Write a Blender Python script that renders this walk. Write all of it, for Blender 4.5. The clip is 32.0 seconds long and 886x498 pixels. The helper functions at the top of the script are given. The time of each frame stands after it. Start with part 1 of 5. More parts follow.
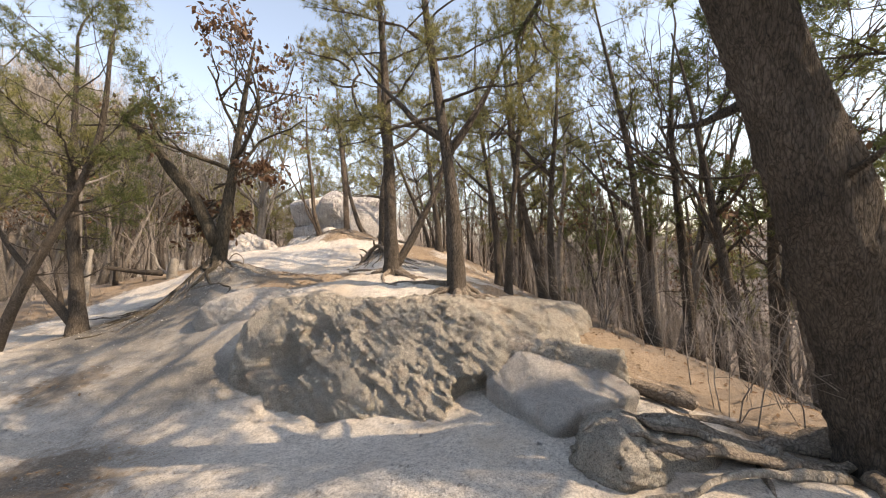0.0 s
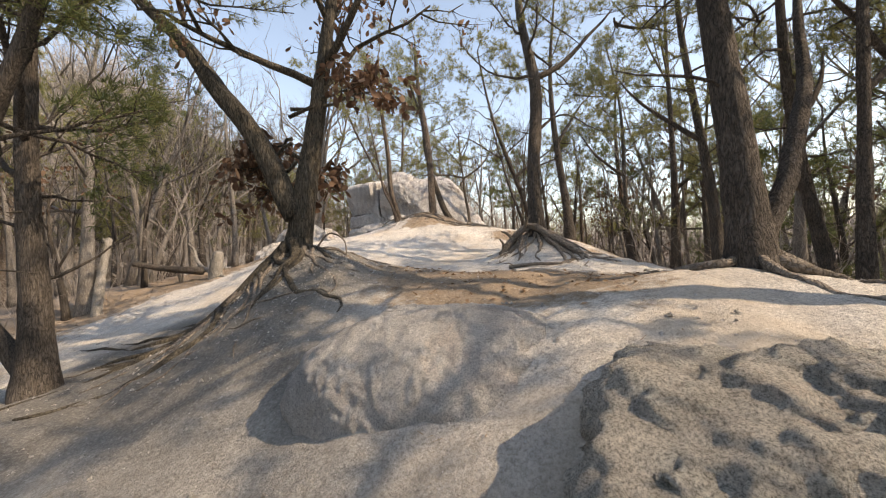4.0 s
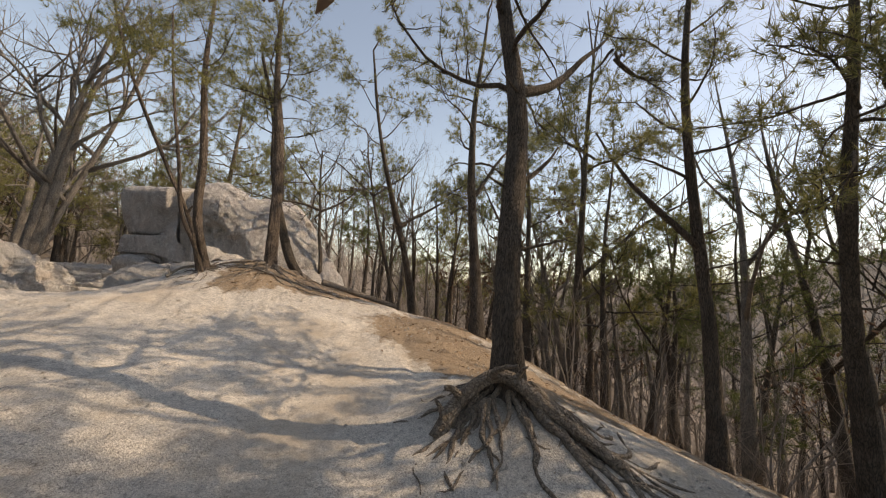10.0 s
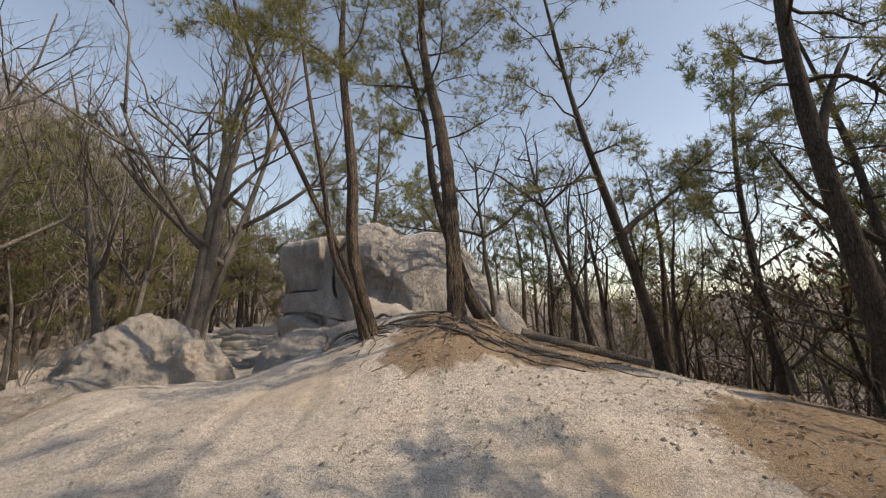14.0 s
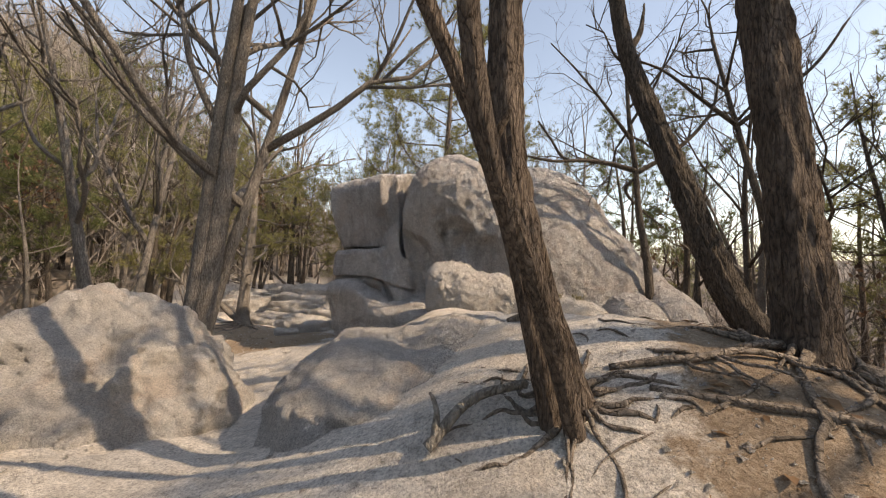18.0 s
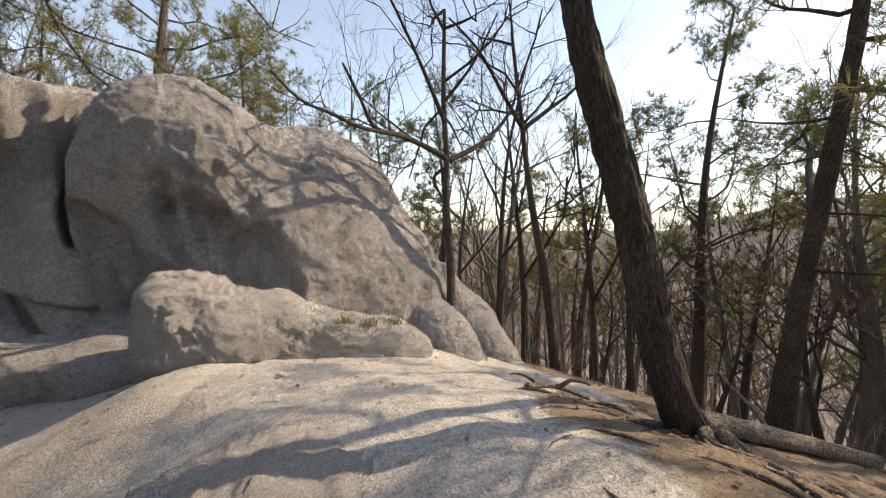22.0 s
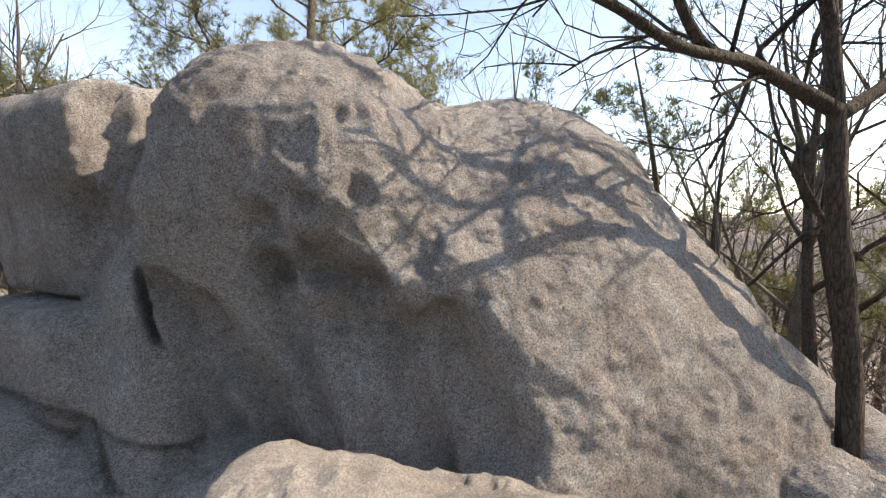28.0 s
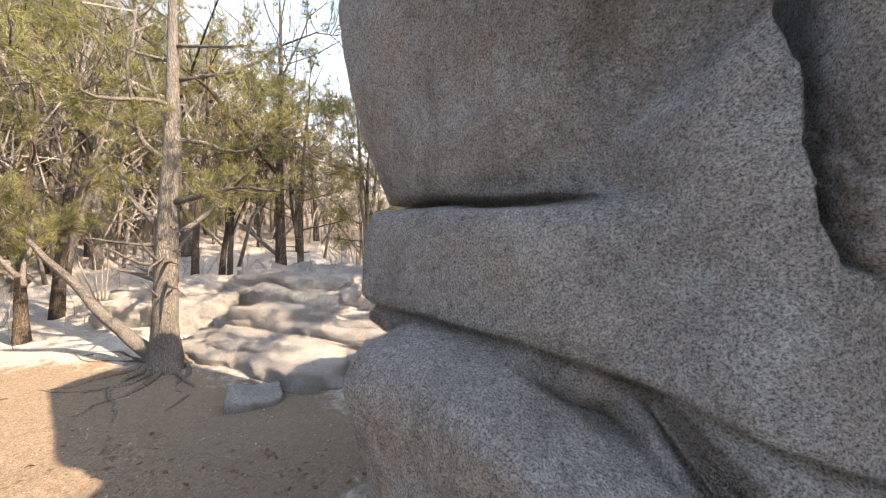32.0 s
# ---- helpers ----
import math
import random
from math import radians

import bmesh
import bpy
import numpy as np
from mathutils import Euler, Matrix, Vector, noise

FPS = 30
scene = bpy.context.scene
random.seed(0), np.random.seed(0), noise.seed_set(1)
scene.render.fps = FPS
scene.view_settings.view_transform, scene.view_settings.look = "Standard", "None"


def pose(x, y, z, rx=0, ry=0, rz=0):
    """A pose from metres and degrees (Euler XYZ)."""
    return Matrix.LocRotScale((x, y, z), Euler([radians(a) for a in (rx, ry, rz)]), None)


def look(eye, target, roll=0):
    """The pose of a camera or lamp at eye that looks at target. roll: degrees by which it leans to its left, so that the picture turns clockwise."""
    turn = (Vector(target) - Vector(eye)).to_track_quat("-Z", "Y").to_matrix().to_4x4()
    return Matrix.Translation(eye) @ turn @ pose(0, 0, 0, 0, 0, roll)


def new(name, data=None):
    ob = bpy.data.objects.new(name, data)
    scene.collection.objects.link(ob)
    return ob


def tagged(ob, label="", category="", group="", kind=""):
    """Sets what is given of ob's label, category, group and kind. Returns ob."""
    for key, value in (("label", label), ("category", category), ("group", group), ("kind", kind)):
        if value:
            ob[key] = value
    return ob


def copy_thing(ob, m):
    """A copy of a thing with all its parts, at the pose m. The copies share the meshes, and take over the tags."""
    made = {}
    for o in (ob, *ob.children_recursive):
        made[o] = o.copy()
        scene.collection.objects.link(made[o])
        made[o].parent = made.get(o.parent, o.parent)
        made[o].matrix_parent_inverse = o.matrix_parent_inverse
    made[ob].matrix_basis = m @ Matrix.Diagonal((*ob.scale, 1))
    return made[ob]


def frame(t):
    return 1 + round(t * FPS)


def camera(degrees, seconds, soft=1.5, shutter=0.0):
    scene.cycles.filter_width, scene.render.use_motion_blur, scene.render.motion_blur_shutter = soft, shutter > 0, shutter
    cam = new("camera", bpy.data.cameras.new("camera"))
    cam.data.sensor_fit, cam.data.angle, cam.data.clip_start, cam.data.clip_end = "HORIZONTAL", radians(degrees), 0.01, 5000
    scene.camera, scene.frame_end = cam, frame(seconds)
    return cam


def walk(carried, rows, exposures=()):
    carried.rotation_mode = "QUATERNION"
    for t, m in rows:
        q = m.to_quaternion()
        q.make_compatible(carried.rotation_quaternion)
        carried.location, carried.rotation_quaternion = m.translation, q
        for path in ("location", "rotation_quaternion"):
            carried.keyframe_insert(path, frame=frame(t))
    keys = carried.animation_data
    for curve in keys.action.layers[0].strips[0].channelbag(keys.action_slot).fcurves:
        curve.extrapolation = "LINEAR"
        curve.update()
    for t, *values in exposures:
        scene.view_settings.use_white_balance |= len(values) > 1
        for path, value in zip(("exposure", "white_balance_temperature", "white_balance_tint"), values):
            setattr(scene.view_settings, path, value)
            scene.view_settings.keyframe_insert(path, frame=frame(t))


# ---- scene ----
cam = camera(99.7, 32.0, 1.1)
METRES, EYE, TILT, LEAN, TURN = 28.0, 1.5, 2.0, 2.0, 0.0
ROWS = [
    (0.0, 0.0, 0.0, 0.0, 0.0, 0.0, -0.0),
    (0.5, -0.0114, 0.021, -0.0001, 0.75, 0.95, 0.11),
    (1.0, -0.0258, 0.0426, -0.0052, 1.56, 1.48, -0.01),
    (1.5, -0.0424, 0.063, -0.0079, 2.55, 1.53, 0.0),
    (2.0, -0.0547, 0.0846, -0.0108, 3.5, 1.02, 0.32),
    (2.5, -0.0683, 0.1045, -0.0119, 4.3, 0.55, 0.6),
    (3.0, -0.0824, 0.1238, -0.0132, 4.64, 0.13, 0.72),
    (3.5, -0.0993, 0.1401, -0.0127, 4.53, -0.1, 0.65),
    (5.5, -0.1549, 0.1915, -0.006, 2.62, -0.45, -0.82),
    (6.0, -0.169, 0.2047, -0.005, 1.04, -0.04, -1.43),
    (6.5, -0.1795, 0.2199, -0.0037, -2.91, 0.7, -2.63),
    (7.0, -0.1835, 0.2332, -0.0017, -9.48, 1.99, -4.03),
    (7.5, -0.1801, 0.2485, 0.0012, -17.45, 3.53, -5.45),
    (8.0, -0.1732, 0.2651, 0.0049, -24.11, 4.92, -6.54),
    (8.5, -0.1636, 0.2759, 0.012, -27.83, 6.03, -7.4),
    (9.0, -0.1557, 0.2845, 0.0183, -28.38, 6.45, -7.91),
    (9.5, -0.1462, 0.2974, 0.0242, -25.96, 6.34, -7.83),
    (10.0, -0.1406, 0.3082, 0.0304, -21.01, 5.94, -6.57),
    (10.5, -0.1347, 0.3228, 0.035, -14.74, 5.94, -4.5),
    (11.0, -0.1323, 0.3402, 0.0379, -8.67, 7.12, -2.44),
    (11.5, -0.1339, 0.3598, 0.0379, -4.21, 8.87, -0.75),
    (12.0, -0.1377, 0.3775, 0.0377, -1.52, 10.32, 0.13),
    (12.5, -0.1415, 0.3967, 0.036, -0.37, 10.84, 0.55),
    (13.0, -0.1516, 0.4126, 0.0353, -0.2, 10.62, 0.45),
    (13.5, -0.1624, 0.4283, 0.0337, -0.63, 9.94, -0.15),
    (14.0, -0.1747, 0.4409, 0.0362, -1.06, 9.23, -1.02),
    (14.5, -0.1846, 0.4529, 0.0374, -1.25, 8.75, -1.77),
    (16.5, -0.2044, 0.5185, 0.0409, 2.61, 6.23, -2.26),
    (17.0, -0.2063, 0.5363, 0.0415, 4.63, 4.69, -2.38),
    (17.5, -0.2135, 0.5522, 0.0421, 6.48, 3.13, -2.77),
    (18.0, -0.2205, 0.5661, 0.0455, 6.5, 2.1, -3.33),
    (18.5, -0.227, 0.5843, 0.0543, 3.22, 1.47, -3.93),
    (19.0, -0.234, 0.5932, 0.0556, -3.36, 1.19, -4.39),
    (19.5, -0.2389, 0.6009, 0.0583, -11.5, 0.48, -4.49),
    (20.0, -0.2421, 0.61, 0.0605, -18.91, -0.26, -4.69),
    (20.5, -0.2475, 0.6164, 0.0615, -24.36, -0.81, -5.04),
    (21.0, -0.2482, 0.6225, 0.0614, -28.18, -0.85, -5.2),
    (21.5, -0.2415, 0.6323, 0.0638, -31.05, -0.87, -5.38),
    (22.0, -0.2391, 0.6403, 0.0651, -32.88, -0.99, -5.33),
    (22.5, -0.2355, 0.649, 0.0655, -34.01, -1.25, -5.07),
    (23.0, -0.2286, 0.6596, 0.0681, -34.83, -1.71, -4.73),
    (23.5, -0.2236, 0.6687, 0.0691, -35.44, -2.09, -4.44),
    (24.0, -0.2183, 0.6764, 0.0706, -35.78, -2.47, -4.12),
    (24.5, -0.214, 0.6861, 0.0748, -35.65, -2.87, -3.87),
    (26.5, -0.2249, 0.7191, 0.0795, -23.58, -3.56, -3.7),
    (27.0, -0.2288, 0.7278, 0.0813, -18.7, -3.3, -3.28),
    (27.5, -0.2303, 0.7394, 0.0811, -14.83, -2.93, -2.95),
    (28.0, -0.2339, 0.7488, 0.0799, -11.73, -2.72, -2.43),
    (28.5, -0.2396, 0.7581, 0.0799, -8.97, -2.54, -2.06),
    (29.0, -0.2477, 0.7676, 0.0788, -5.83, -2.54, -1.77),
    (29.5, -0.2578, 0.7732, 0.076, -2.32, -2.77, -1.56),
    (30.0, -0.2683, 0.7786, 0.0724, 1.21, -3.47, -1.51),
    (30.5, -0.2805, 0.7836, 0.0678, 4.26, -4.46, -1.61),
    (31.0, -0.2958, 0.788, 0.0619, 6.88, -5.41, -1.94),
    (31.5, -0.3112, 0.7961, 0.0564, 8.17, -5.88, -2.36),
    (32.0, -0.3256, 0.8041, 0.0521, 8.11, -5.71, -2.64),
]
walk(cam, [(t, pose(0, 0, EYE, TILT, LEAN, TURN) @ pose(METRES * x, METRES * y, METRES * z, 90 + pitch, roll, yaw)) for t, x, y, z, yaw, pitch, roll in ROWS],
     exposures=[(0.0, 1.57, 9700, 17), (3.0, 1.45, 9200, 15), (7.0, 1.4, 9600, 16), (10.0, 0.82, 10100, 16), (13.0, 0.67, 9300, 15), (15.0, 0.77, 9200, 15), (17.0, 1.02, 9900, 17), (20.0, 1.45, 9500, 16), (21.5, 1.31, 9300, 15), (24.0, 1.14, 9000, 15), (27.0, 1.41, 8500, 14), (29.0, 2.0, 8500, 15), (30.5, 2.42, 8300, 15), (32.0, 2.48, 9300, 17)])
# world, sun
SUN = Vector((0.74, -0.215, 0.635)).normalized()
world = bpy.data.worlds.new("sky")
scene.world = world
world.use_nodes = True
wn, wl = world.node_tree.nodes, world.node_tree.links
wn.clear()
w_out, w_bg, w_sky = wn.new("ShaderNodeOutputWorld"), wn.new("ShaderNodeBackground"), wn.new("ShaderNodeTexSky")
w_sky.sky_type, w_sky.sun_disc = "NISHITA", False
w_sky.sun_elevation, w_sky.sun_rotation = math.asin(SUN.z), math.atan2(SUN.x, SUN.y)
w_sky.air_density, w_sky.dust_density, w_sky.ozone_density = 1.0, 0.4, 1.2
w_bg.inputs[1].default_value = 0.15
wl.new(w_sky.outputs[0], w_bg.inputs[0])
wl.new(w_bg.outputs[0], w_out.inputs[0])
sun = new("sun", bpy.data.lights.new("sun", "SUN"))
sun.data.energy, sun.data.angle, sun.data.color = 2.2, radians(0.6), (1.0, 0.94, 0.86)
sun.matrix_world = look(SUN * 50, (0, 0, 0))


# ---- materials ----
def material(name, rough=0.9):
    m = bpy.data.materials.new(name)
    m.use_nodes = True
    nt = m.node_tree
    b = nt.nodes["Principled BSDF"]
    b.inputs["Roughness"].default_value = rough
    b.inputs["Specular IOR Level"].default_value = 0.25
    return m, nt, b


def coords(nt, scale=(1, 1, 1), space="Object"):
    c, mp = nt.nodes.new("ShaderNodeTexCoord"), nt.nodes.new("ShaderNodeMapping")
    mp.inputs["Scale"].default_value = scale
    nt.links.new(c.outputs[space], mp.inputs[0])
    return mp.outputs[0]


def noise_tex(nt, vec, scale, detail=6, rough=0.6, distort=0.0):
    n = nt.nodes.new("ShaderNodeTexNoise")
    n.inputs["Scale"].default_value, n.inputs["Detail"].default_value = scale, detail
    n.inputs["Roughness"].default_value, n.inputs["Distortion"].default_value = rough, distort
    nt.links.new(vec, n.inputs["Vector"])
    return n.outputs["Fac"]


def cells(nt, vec, scale, feature="F1", random_=1.0):
    n = nt.nodes.new("ShaderNodeTexVoronoi")
    n.feature = feature
    n.inputs["Scale"].default_value, n.inputs["Randomness"].default_value = scale, random_
    nt.links.new(vec, n.inputs["Vector"])
    return n.outputs["Distance"]


def ramp(nt, fac, *stops):
    r = nt.nodes.new("ShaderNodeValToRGB")
    e = r.color_ramp.elements
    while len(e) < len(stops):
        e.new(0.5)
    for el, (p, c) in zip(e, stops):
        el.position, el.color = p, (*c, 1) if len(c) == 3 else c
    nt.links.new(fac, r.inputs[0])
    return r.outputs[0]


def grey(v):
    return (v, v, v)


def mix(nt, fac, a, b, mode="MIX"):
    n = nt.nodes.new("ShaderNodeMix")
    n.data_type, n.blend_type = "RGBA", mode
    for sock, v in ((n.inputs[0], fac), (n.inputs[6], a), (n.inputs[7], b)):
        if isinstance(v, (int, float)):
            sock.default_value = v
        elif isinstance(v, tuple):
            sock.default_value = (*v, 1)
        else:
            nt.links.new(v, sock)
    return n.outputs[2]


def bump(nt, b, height, strength=0.5, distance=0.02, below=None):
    n = nt.nodes.new("ShaderNodeBump")
    n.inputs["Strength"].default_value, n.inputs["Distance"].default_value = strength, distance
    nt.links.new(height, n.inputs["Height"])
    if below is not None:
        nt.links.new(below, n.inputs["Normal"])
    nt.links.new(n.outputs[0], b.inputs["Normal"])
    return n.outputs[0]


def attribute(nt, name):
    n = nt.nodes.new("ShaderNodeAttribute")
    n.attribute_name = name
    return n.outputs["Fac"]


def shift(nt):
    """A number that differs from object to object."""
    return nt.nodes.new("ShaderNodeObjectInfo").outputs["Random"]


def rock_material(name, pale, dark, lichen, stain=0.5, grain=0.5):
    m, nt, b = material(name, 0.92)
    v = coords(nt)
    big, mid, fine = noise_tex(nt, v, 0.9, 6, 0.65), noise_tex(nt, v, 5, 8, 0.72), noise_tex(nt, v, 95, 5, 0.85)
    coarse = noise_tex(nt, v, 24, 6, 0.78)
    c = mix(nt, ramp(nt, big, (0.38, grey(0)), (0.62, grey(1))), dark, pale)
    c = mix(nt, ramp(nt, mid, (0.5, grey(0)), (0.6, grey(0.7))), c, lichen)
    blotch = noise_tex(nt, v, 2.4, 9, 0.72, 0.6)
    c = mix(nt, ramp(nt, blotch, (0.53, grey(0)), (0.66, grey(min(0.7, 1.1 * stain)))), c, tuple(0.55 * k for k in dark))
    rust = noise_tex(nt, v, 1.7, 8, 0.7, 0.8)
    c = mix(nt, ramp(nt, rust, (0.54, grey(0)), (0.68, grey(0.5))), c, (pale[0] * 0.85, pale[1] * 0.7, pale[2] * 0.62))
    streak = noise_tex(nt, coords(nt, (2.6, 2.6, 0.45)), 1.4, 7, 0.7)
    c = mix(nt, ramp(nt, streak, (0.52, grey(0)), (0.7, grey(stain))), c, tuple(0.45 * k for k in dark))
    c = mix(nt, 1.0, c, ramp(nt, coarse, (0.32, grey(1 - 0.42 * grain)), (0.5, grey(1.0)), (0.68, grey(1 + 0.2 * grain))), "MULTIPLY")
    c = mix(nt, 1.0, c, ramp(nt, fine, (0.38, grey(1 - 0.95 * grain)), (0.5, grey(1.0)), (0.62, grey(1 + 0.65 * grain))), "MULTIPLY")
    nt.links.new(c, b.inputs["Base Color"])
    first = bump(nt, b, mid, 0.9, 0.06)
    second = bump(nt, b, coarse, 1.0, 0.045, first)
    bump(nt, b, fine, 1.0, 0.018 + 0.026 * grain, second)
    return m


def bark_material(name, plate, groove, scale=(1, 1, 0.2), size=38):
    m, nt, b = material(name, 0.95)
    v = coords(nt, scale)
    warp = nt.nodes.new("ShaderNodeTexNoise")
    warp.inputs["Scale"].default_value, warp.inputs["Detail"].default_value = size * 0.35, 4
    nt.links.new(v, warp.inputs["Vector"])
    bent = nt.nodes.new("ShaderNodeVectorMath")
    bent.operation, bent.inputs[1].default_value = "MULTIPLY_ADD", (0.13, 0.13, 0.13)
    nt.links.new(warp.outputs["Color"], bent.inputs[0])
    nt.links.new(v, bent.inputs[2])
    plates = cells(nt, bent.outputs[0], size, "DISTANCE_TO_EDGE")
    crust = noise_tex(nt, v, size * 1.6, 6, 0.7)
    furrow = mix(nt, 0.4, ramp(nt, plates, (0.02, grey(0)), (0.14, grey(0.75)), (0.5, grey(1))), ramp(nt, crust, (0.36, grey(0)), (0.62, grey(1))))
    tone, scale_ = noise_tex(nt, coords(nt), 2.3, 5), noise_tex(nt, coords(nt, (1, 1, 0.5)), 55, 4, 0.75)
    c = mix(nt, furrow, groove, plate)
    c = mix(nt, ramp(nt, tone, (0.35, grey(0)), (0.68, grey(1))), mix(nt, 1.0, c, grey(0.62), "MULTIPLY"), c)
    c = mix(nt, 1.0, c, ramp(nt, scale_, (0.3, grey(0.6)), (0.5, grey(1.0)), (0.72, grey(1.35))), "MULTIPLY")
    nt.links.new(c, b.inputs["Base Color"])
    first = bump(nt, b, furrow, 0.9, 0.03)
    bump(nt, b, scale_, 0.6, 0.008, first)
    return m


def leaf_material(name, a, b_, c_):
    m, nt, b = material(name, 0.7)
    g = nt.nodes.new("ShaderNodeNewGeometry").outputs["Random Per Island"]
    col = ramp(nt, g, (0.0, a), (0.5, b_), (1.0, c_))
    nt.links.new(col, b.inputs["Base Color"])
    t = nt.nodes.new("ShaderNodeBsdfTranslucent")
    nt.links.new(col, t.inputs[0])
    s = nt.nodes.new("ShaderNodeMixShader")
    s.inputs[0].default_value = 0.35
    out = nt.nodes["Material Output"]
    nt.links.new(b.outputs[0], s.inputs[1])
    nt.links.new(t.outputs[0], s.inputs[2])
    nt.links.new(s.outputs[0], out.inputs[0])
    return m


GRANITE = rock_material("granite", (0.61, 0.575, 0.55), (0.46, 0.432, 0.415), (0.66, 0.66, 0.645), 0.45, 0.85)
PALE_GRANITE = rock_material("pale_granite", (0.66, 0.615, 0.565), (0.47, 0.45, 0.43), (0.62, 0.60, 0.57), 0.25)
BANK_ROCK = rock_material("weathered_rock", (0.57, 0.52, 0.45), (0.43, 0.395, 0.345), (0.53, 0.51, 0.45), 0.3, 0.7)
PINE_BARK = bark_material("pine_bark", (0.27, 0.215, 0.175), (0.075, 0.057, 0.047))
DARK_BARK = bark_material("dark_bark", (0.20, 0.168, 0.142), (0.06, 0.05, 0.042))
OAK_BARK = bark_material("oak_bark", (0.20, 0.17, 0.13), (0.045, 0.038, 0.03), (1, 1, 0.16), 30)
GREY_BARK = bark_material("grey_bark", (0.38, 0.345, 0.31), (0.19, 0.165, 0.145), (1, 1, 0.25), 34)
ROOT_WOOD = bark_material("root_wood", (0.42, 0.355, 0.295), (0.19, 0.155, 0.125), (1, 1, 1), 22)
DEAD_WOOD = bark_material("dead_wood", (0.50, 0.46, 0.40), (0.28, 0.25, 0.22), (1, 1, 0.2), 30)
TWIG = bark_material("twig", (0.52, 0.465, 0.425), (0.36, 0.315, 0.285), (1, 1, 0.3), 20)
NEEDLES = leaf_material("pine_needles", (0.12, 0.13, 0.055), (0.23, 0.225, 0.095), (0.36, 0.33, 0.15))
DARK_NEEDLES = leaf_material("dark_pine_needles", (0.07, 0.095, 0.042), (0.125, 0.15, 0.062), (0.21, 0.215, 0.09))
DRY_LEAVES = leaf_material("dry_oak_leaves", (0.10, 0.055, 0.036), (0.17, 0.10, 0.066), (0.26, 0.17, 0.115))
LITTER = leaf_material("fallen_leaves", (0.16, 0.09, 0.05), (0.27, 0.17, 0.10), (0.36, 0.26, 0.17))
DRY_GRASS = leaf_material("dry_grass", (0.25, 0.22, 0.10), (0.33, 0.28, 0.15), (0.40, 0.35, 0.22))


def ground_material():
    m, nt, b = material("ground", 0.95)
    v = coords(nt)
    litter, woods = attribute(nt, "litter"), attribute(nt, "woods")
    big, mid, fine = noise_tex(nt, v, 0.7, 6, 0.65), noise_tex(nt, v, 5, 7, 0.7), noise_tex(nt, v, 60, 3, 0.75)
    grit = mix(nt, ramp(nt, big, (0.36, grey(0)), (0.64, grey(1))), (0.56, 0.522, 0.475), (0.72, 0.665, 0.595))
    grit = mix(nt, ramp(nt, mid, (0.5, grey(0)), (0.75, grey(0.7))), grit, (0.46, 0.42, 0.375))
    grit = mix(nt, 1.0, grit, ramp(nt, fine, (0.3, grey(0.5)), (0.5, grey(1)), (0.7, grey(1.3))), "MULTIPLY")
    grit = mix(nt, 1.0, grit, ramp(nt, noise_tex(nt, v, 17, 5, 0.75), (0.32, grey(0.62)), (0.5, grey(1)), (0.7, grey(1.12))), "MULTIPLY")
    grit = mix(nt, ramp(nt, noise_tex(nt, v, 0.45, 6, 0.7), (0.5, grey(0)), (0.66, grey(0.6))), grit, (0.56, 0.455, 0.345))
    duff_noise = noise_tex(nt, coords(nt, (1, 1, 1)), 26, 6, 0.8, 1.2)
    duff = ramp(nt, duff_noise, (0.25, (0.12, 0.086, 0.06)), (0.5, (0.31, 0.232, 0.165)), (0.75, (0.52, 0.43, 0.335)))
    wood = ramp(nt, noise_tex(nt, v, 2.2, 8, 0.75), (0.3, (0.15, 0.124, 0.104)), (0.55, (0.28, 0.235, 0.198)), (0.8, (0.39, 0.335, 0.285)))
    edge = nt.nodes.new("ShaderNodeMath")
    edge.operation = "ADD"
    nt.links.new(litter, edge.inputs[0])
    wobble = nt.nodes.new("ShaderNodeMath")
    wobble.operation, wobble.inputs[1].default_value = "MULTIPLY_ADD", 1.1
    wobble.inputs[2].default_value = -0.55
    nt.links.new(mid, wobble.inputs[0])
    nt.links.new(wobble.outputs[0], edge.inputs[1])
    c = mix(nt, ramp(nt, edge.outputs[0], (0.4, grey(0)), (0.62, grey(1))), grit, duff)
    soil = ramp(nt, noise_tex(nt, v, 38, 5, 0.8), (0.3, (0.06, 0.053, 0.047)), (0.5, (0.15, 0.14, 0.125)), (0.72, (0.36, 0.34, 0.31)))
    c = mix(nt, attribute(nt, "soil"), c, soil)
    c = mix(nt, woods, c, wood)
    nt.links.new(c, b.inputs["Base Color"])
    first = bump(nt, b, mid, 0.6, 0.05)
    second = bump(nt, b, duff_noise, 0.8, 0.03, first)
    bump(nt, b, fine, 0.9, 0.012, second)
    return m


GROUND = ground_material()


# ---- geometry helpers ----
def lattice(p, seed):
    h = (p[..., 0] * 374761393 + p[..., 1] * 668265263 + p[..., 2] * 2147483647 + seed * 974711) & 0xFFFFFFFF
    h = ((h ^ (h >> 13)) * 1274126177) & 0xFFFFFFFF
    return ((h ^ (h >> 16)) & 0xFFFF) / 65535.0


def smooth_noise(p, seed=0):
    """Value noise, -1 to 1, at the points p (n, 3)."""
    i = np.floor(p).astype(np.int64)
    f = p - i
    f = f * f * (3 - 2 * f)
    total = 0
    for a in (0, 1):
        for b in (0, 1):
            for c in (0, 1):
                wgt = (f[..., 0] if a else 1 - f[..., 0]) * (f[..., 1] if b else 1 - f[..., 1]) * (f[..., 2] if c else 1 - f[..., 2])
                total = total + wgt * lattice(i + np.array((a, b, c)), seed)
    return total * 2 - 1


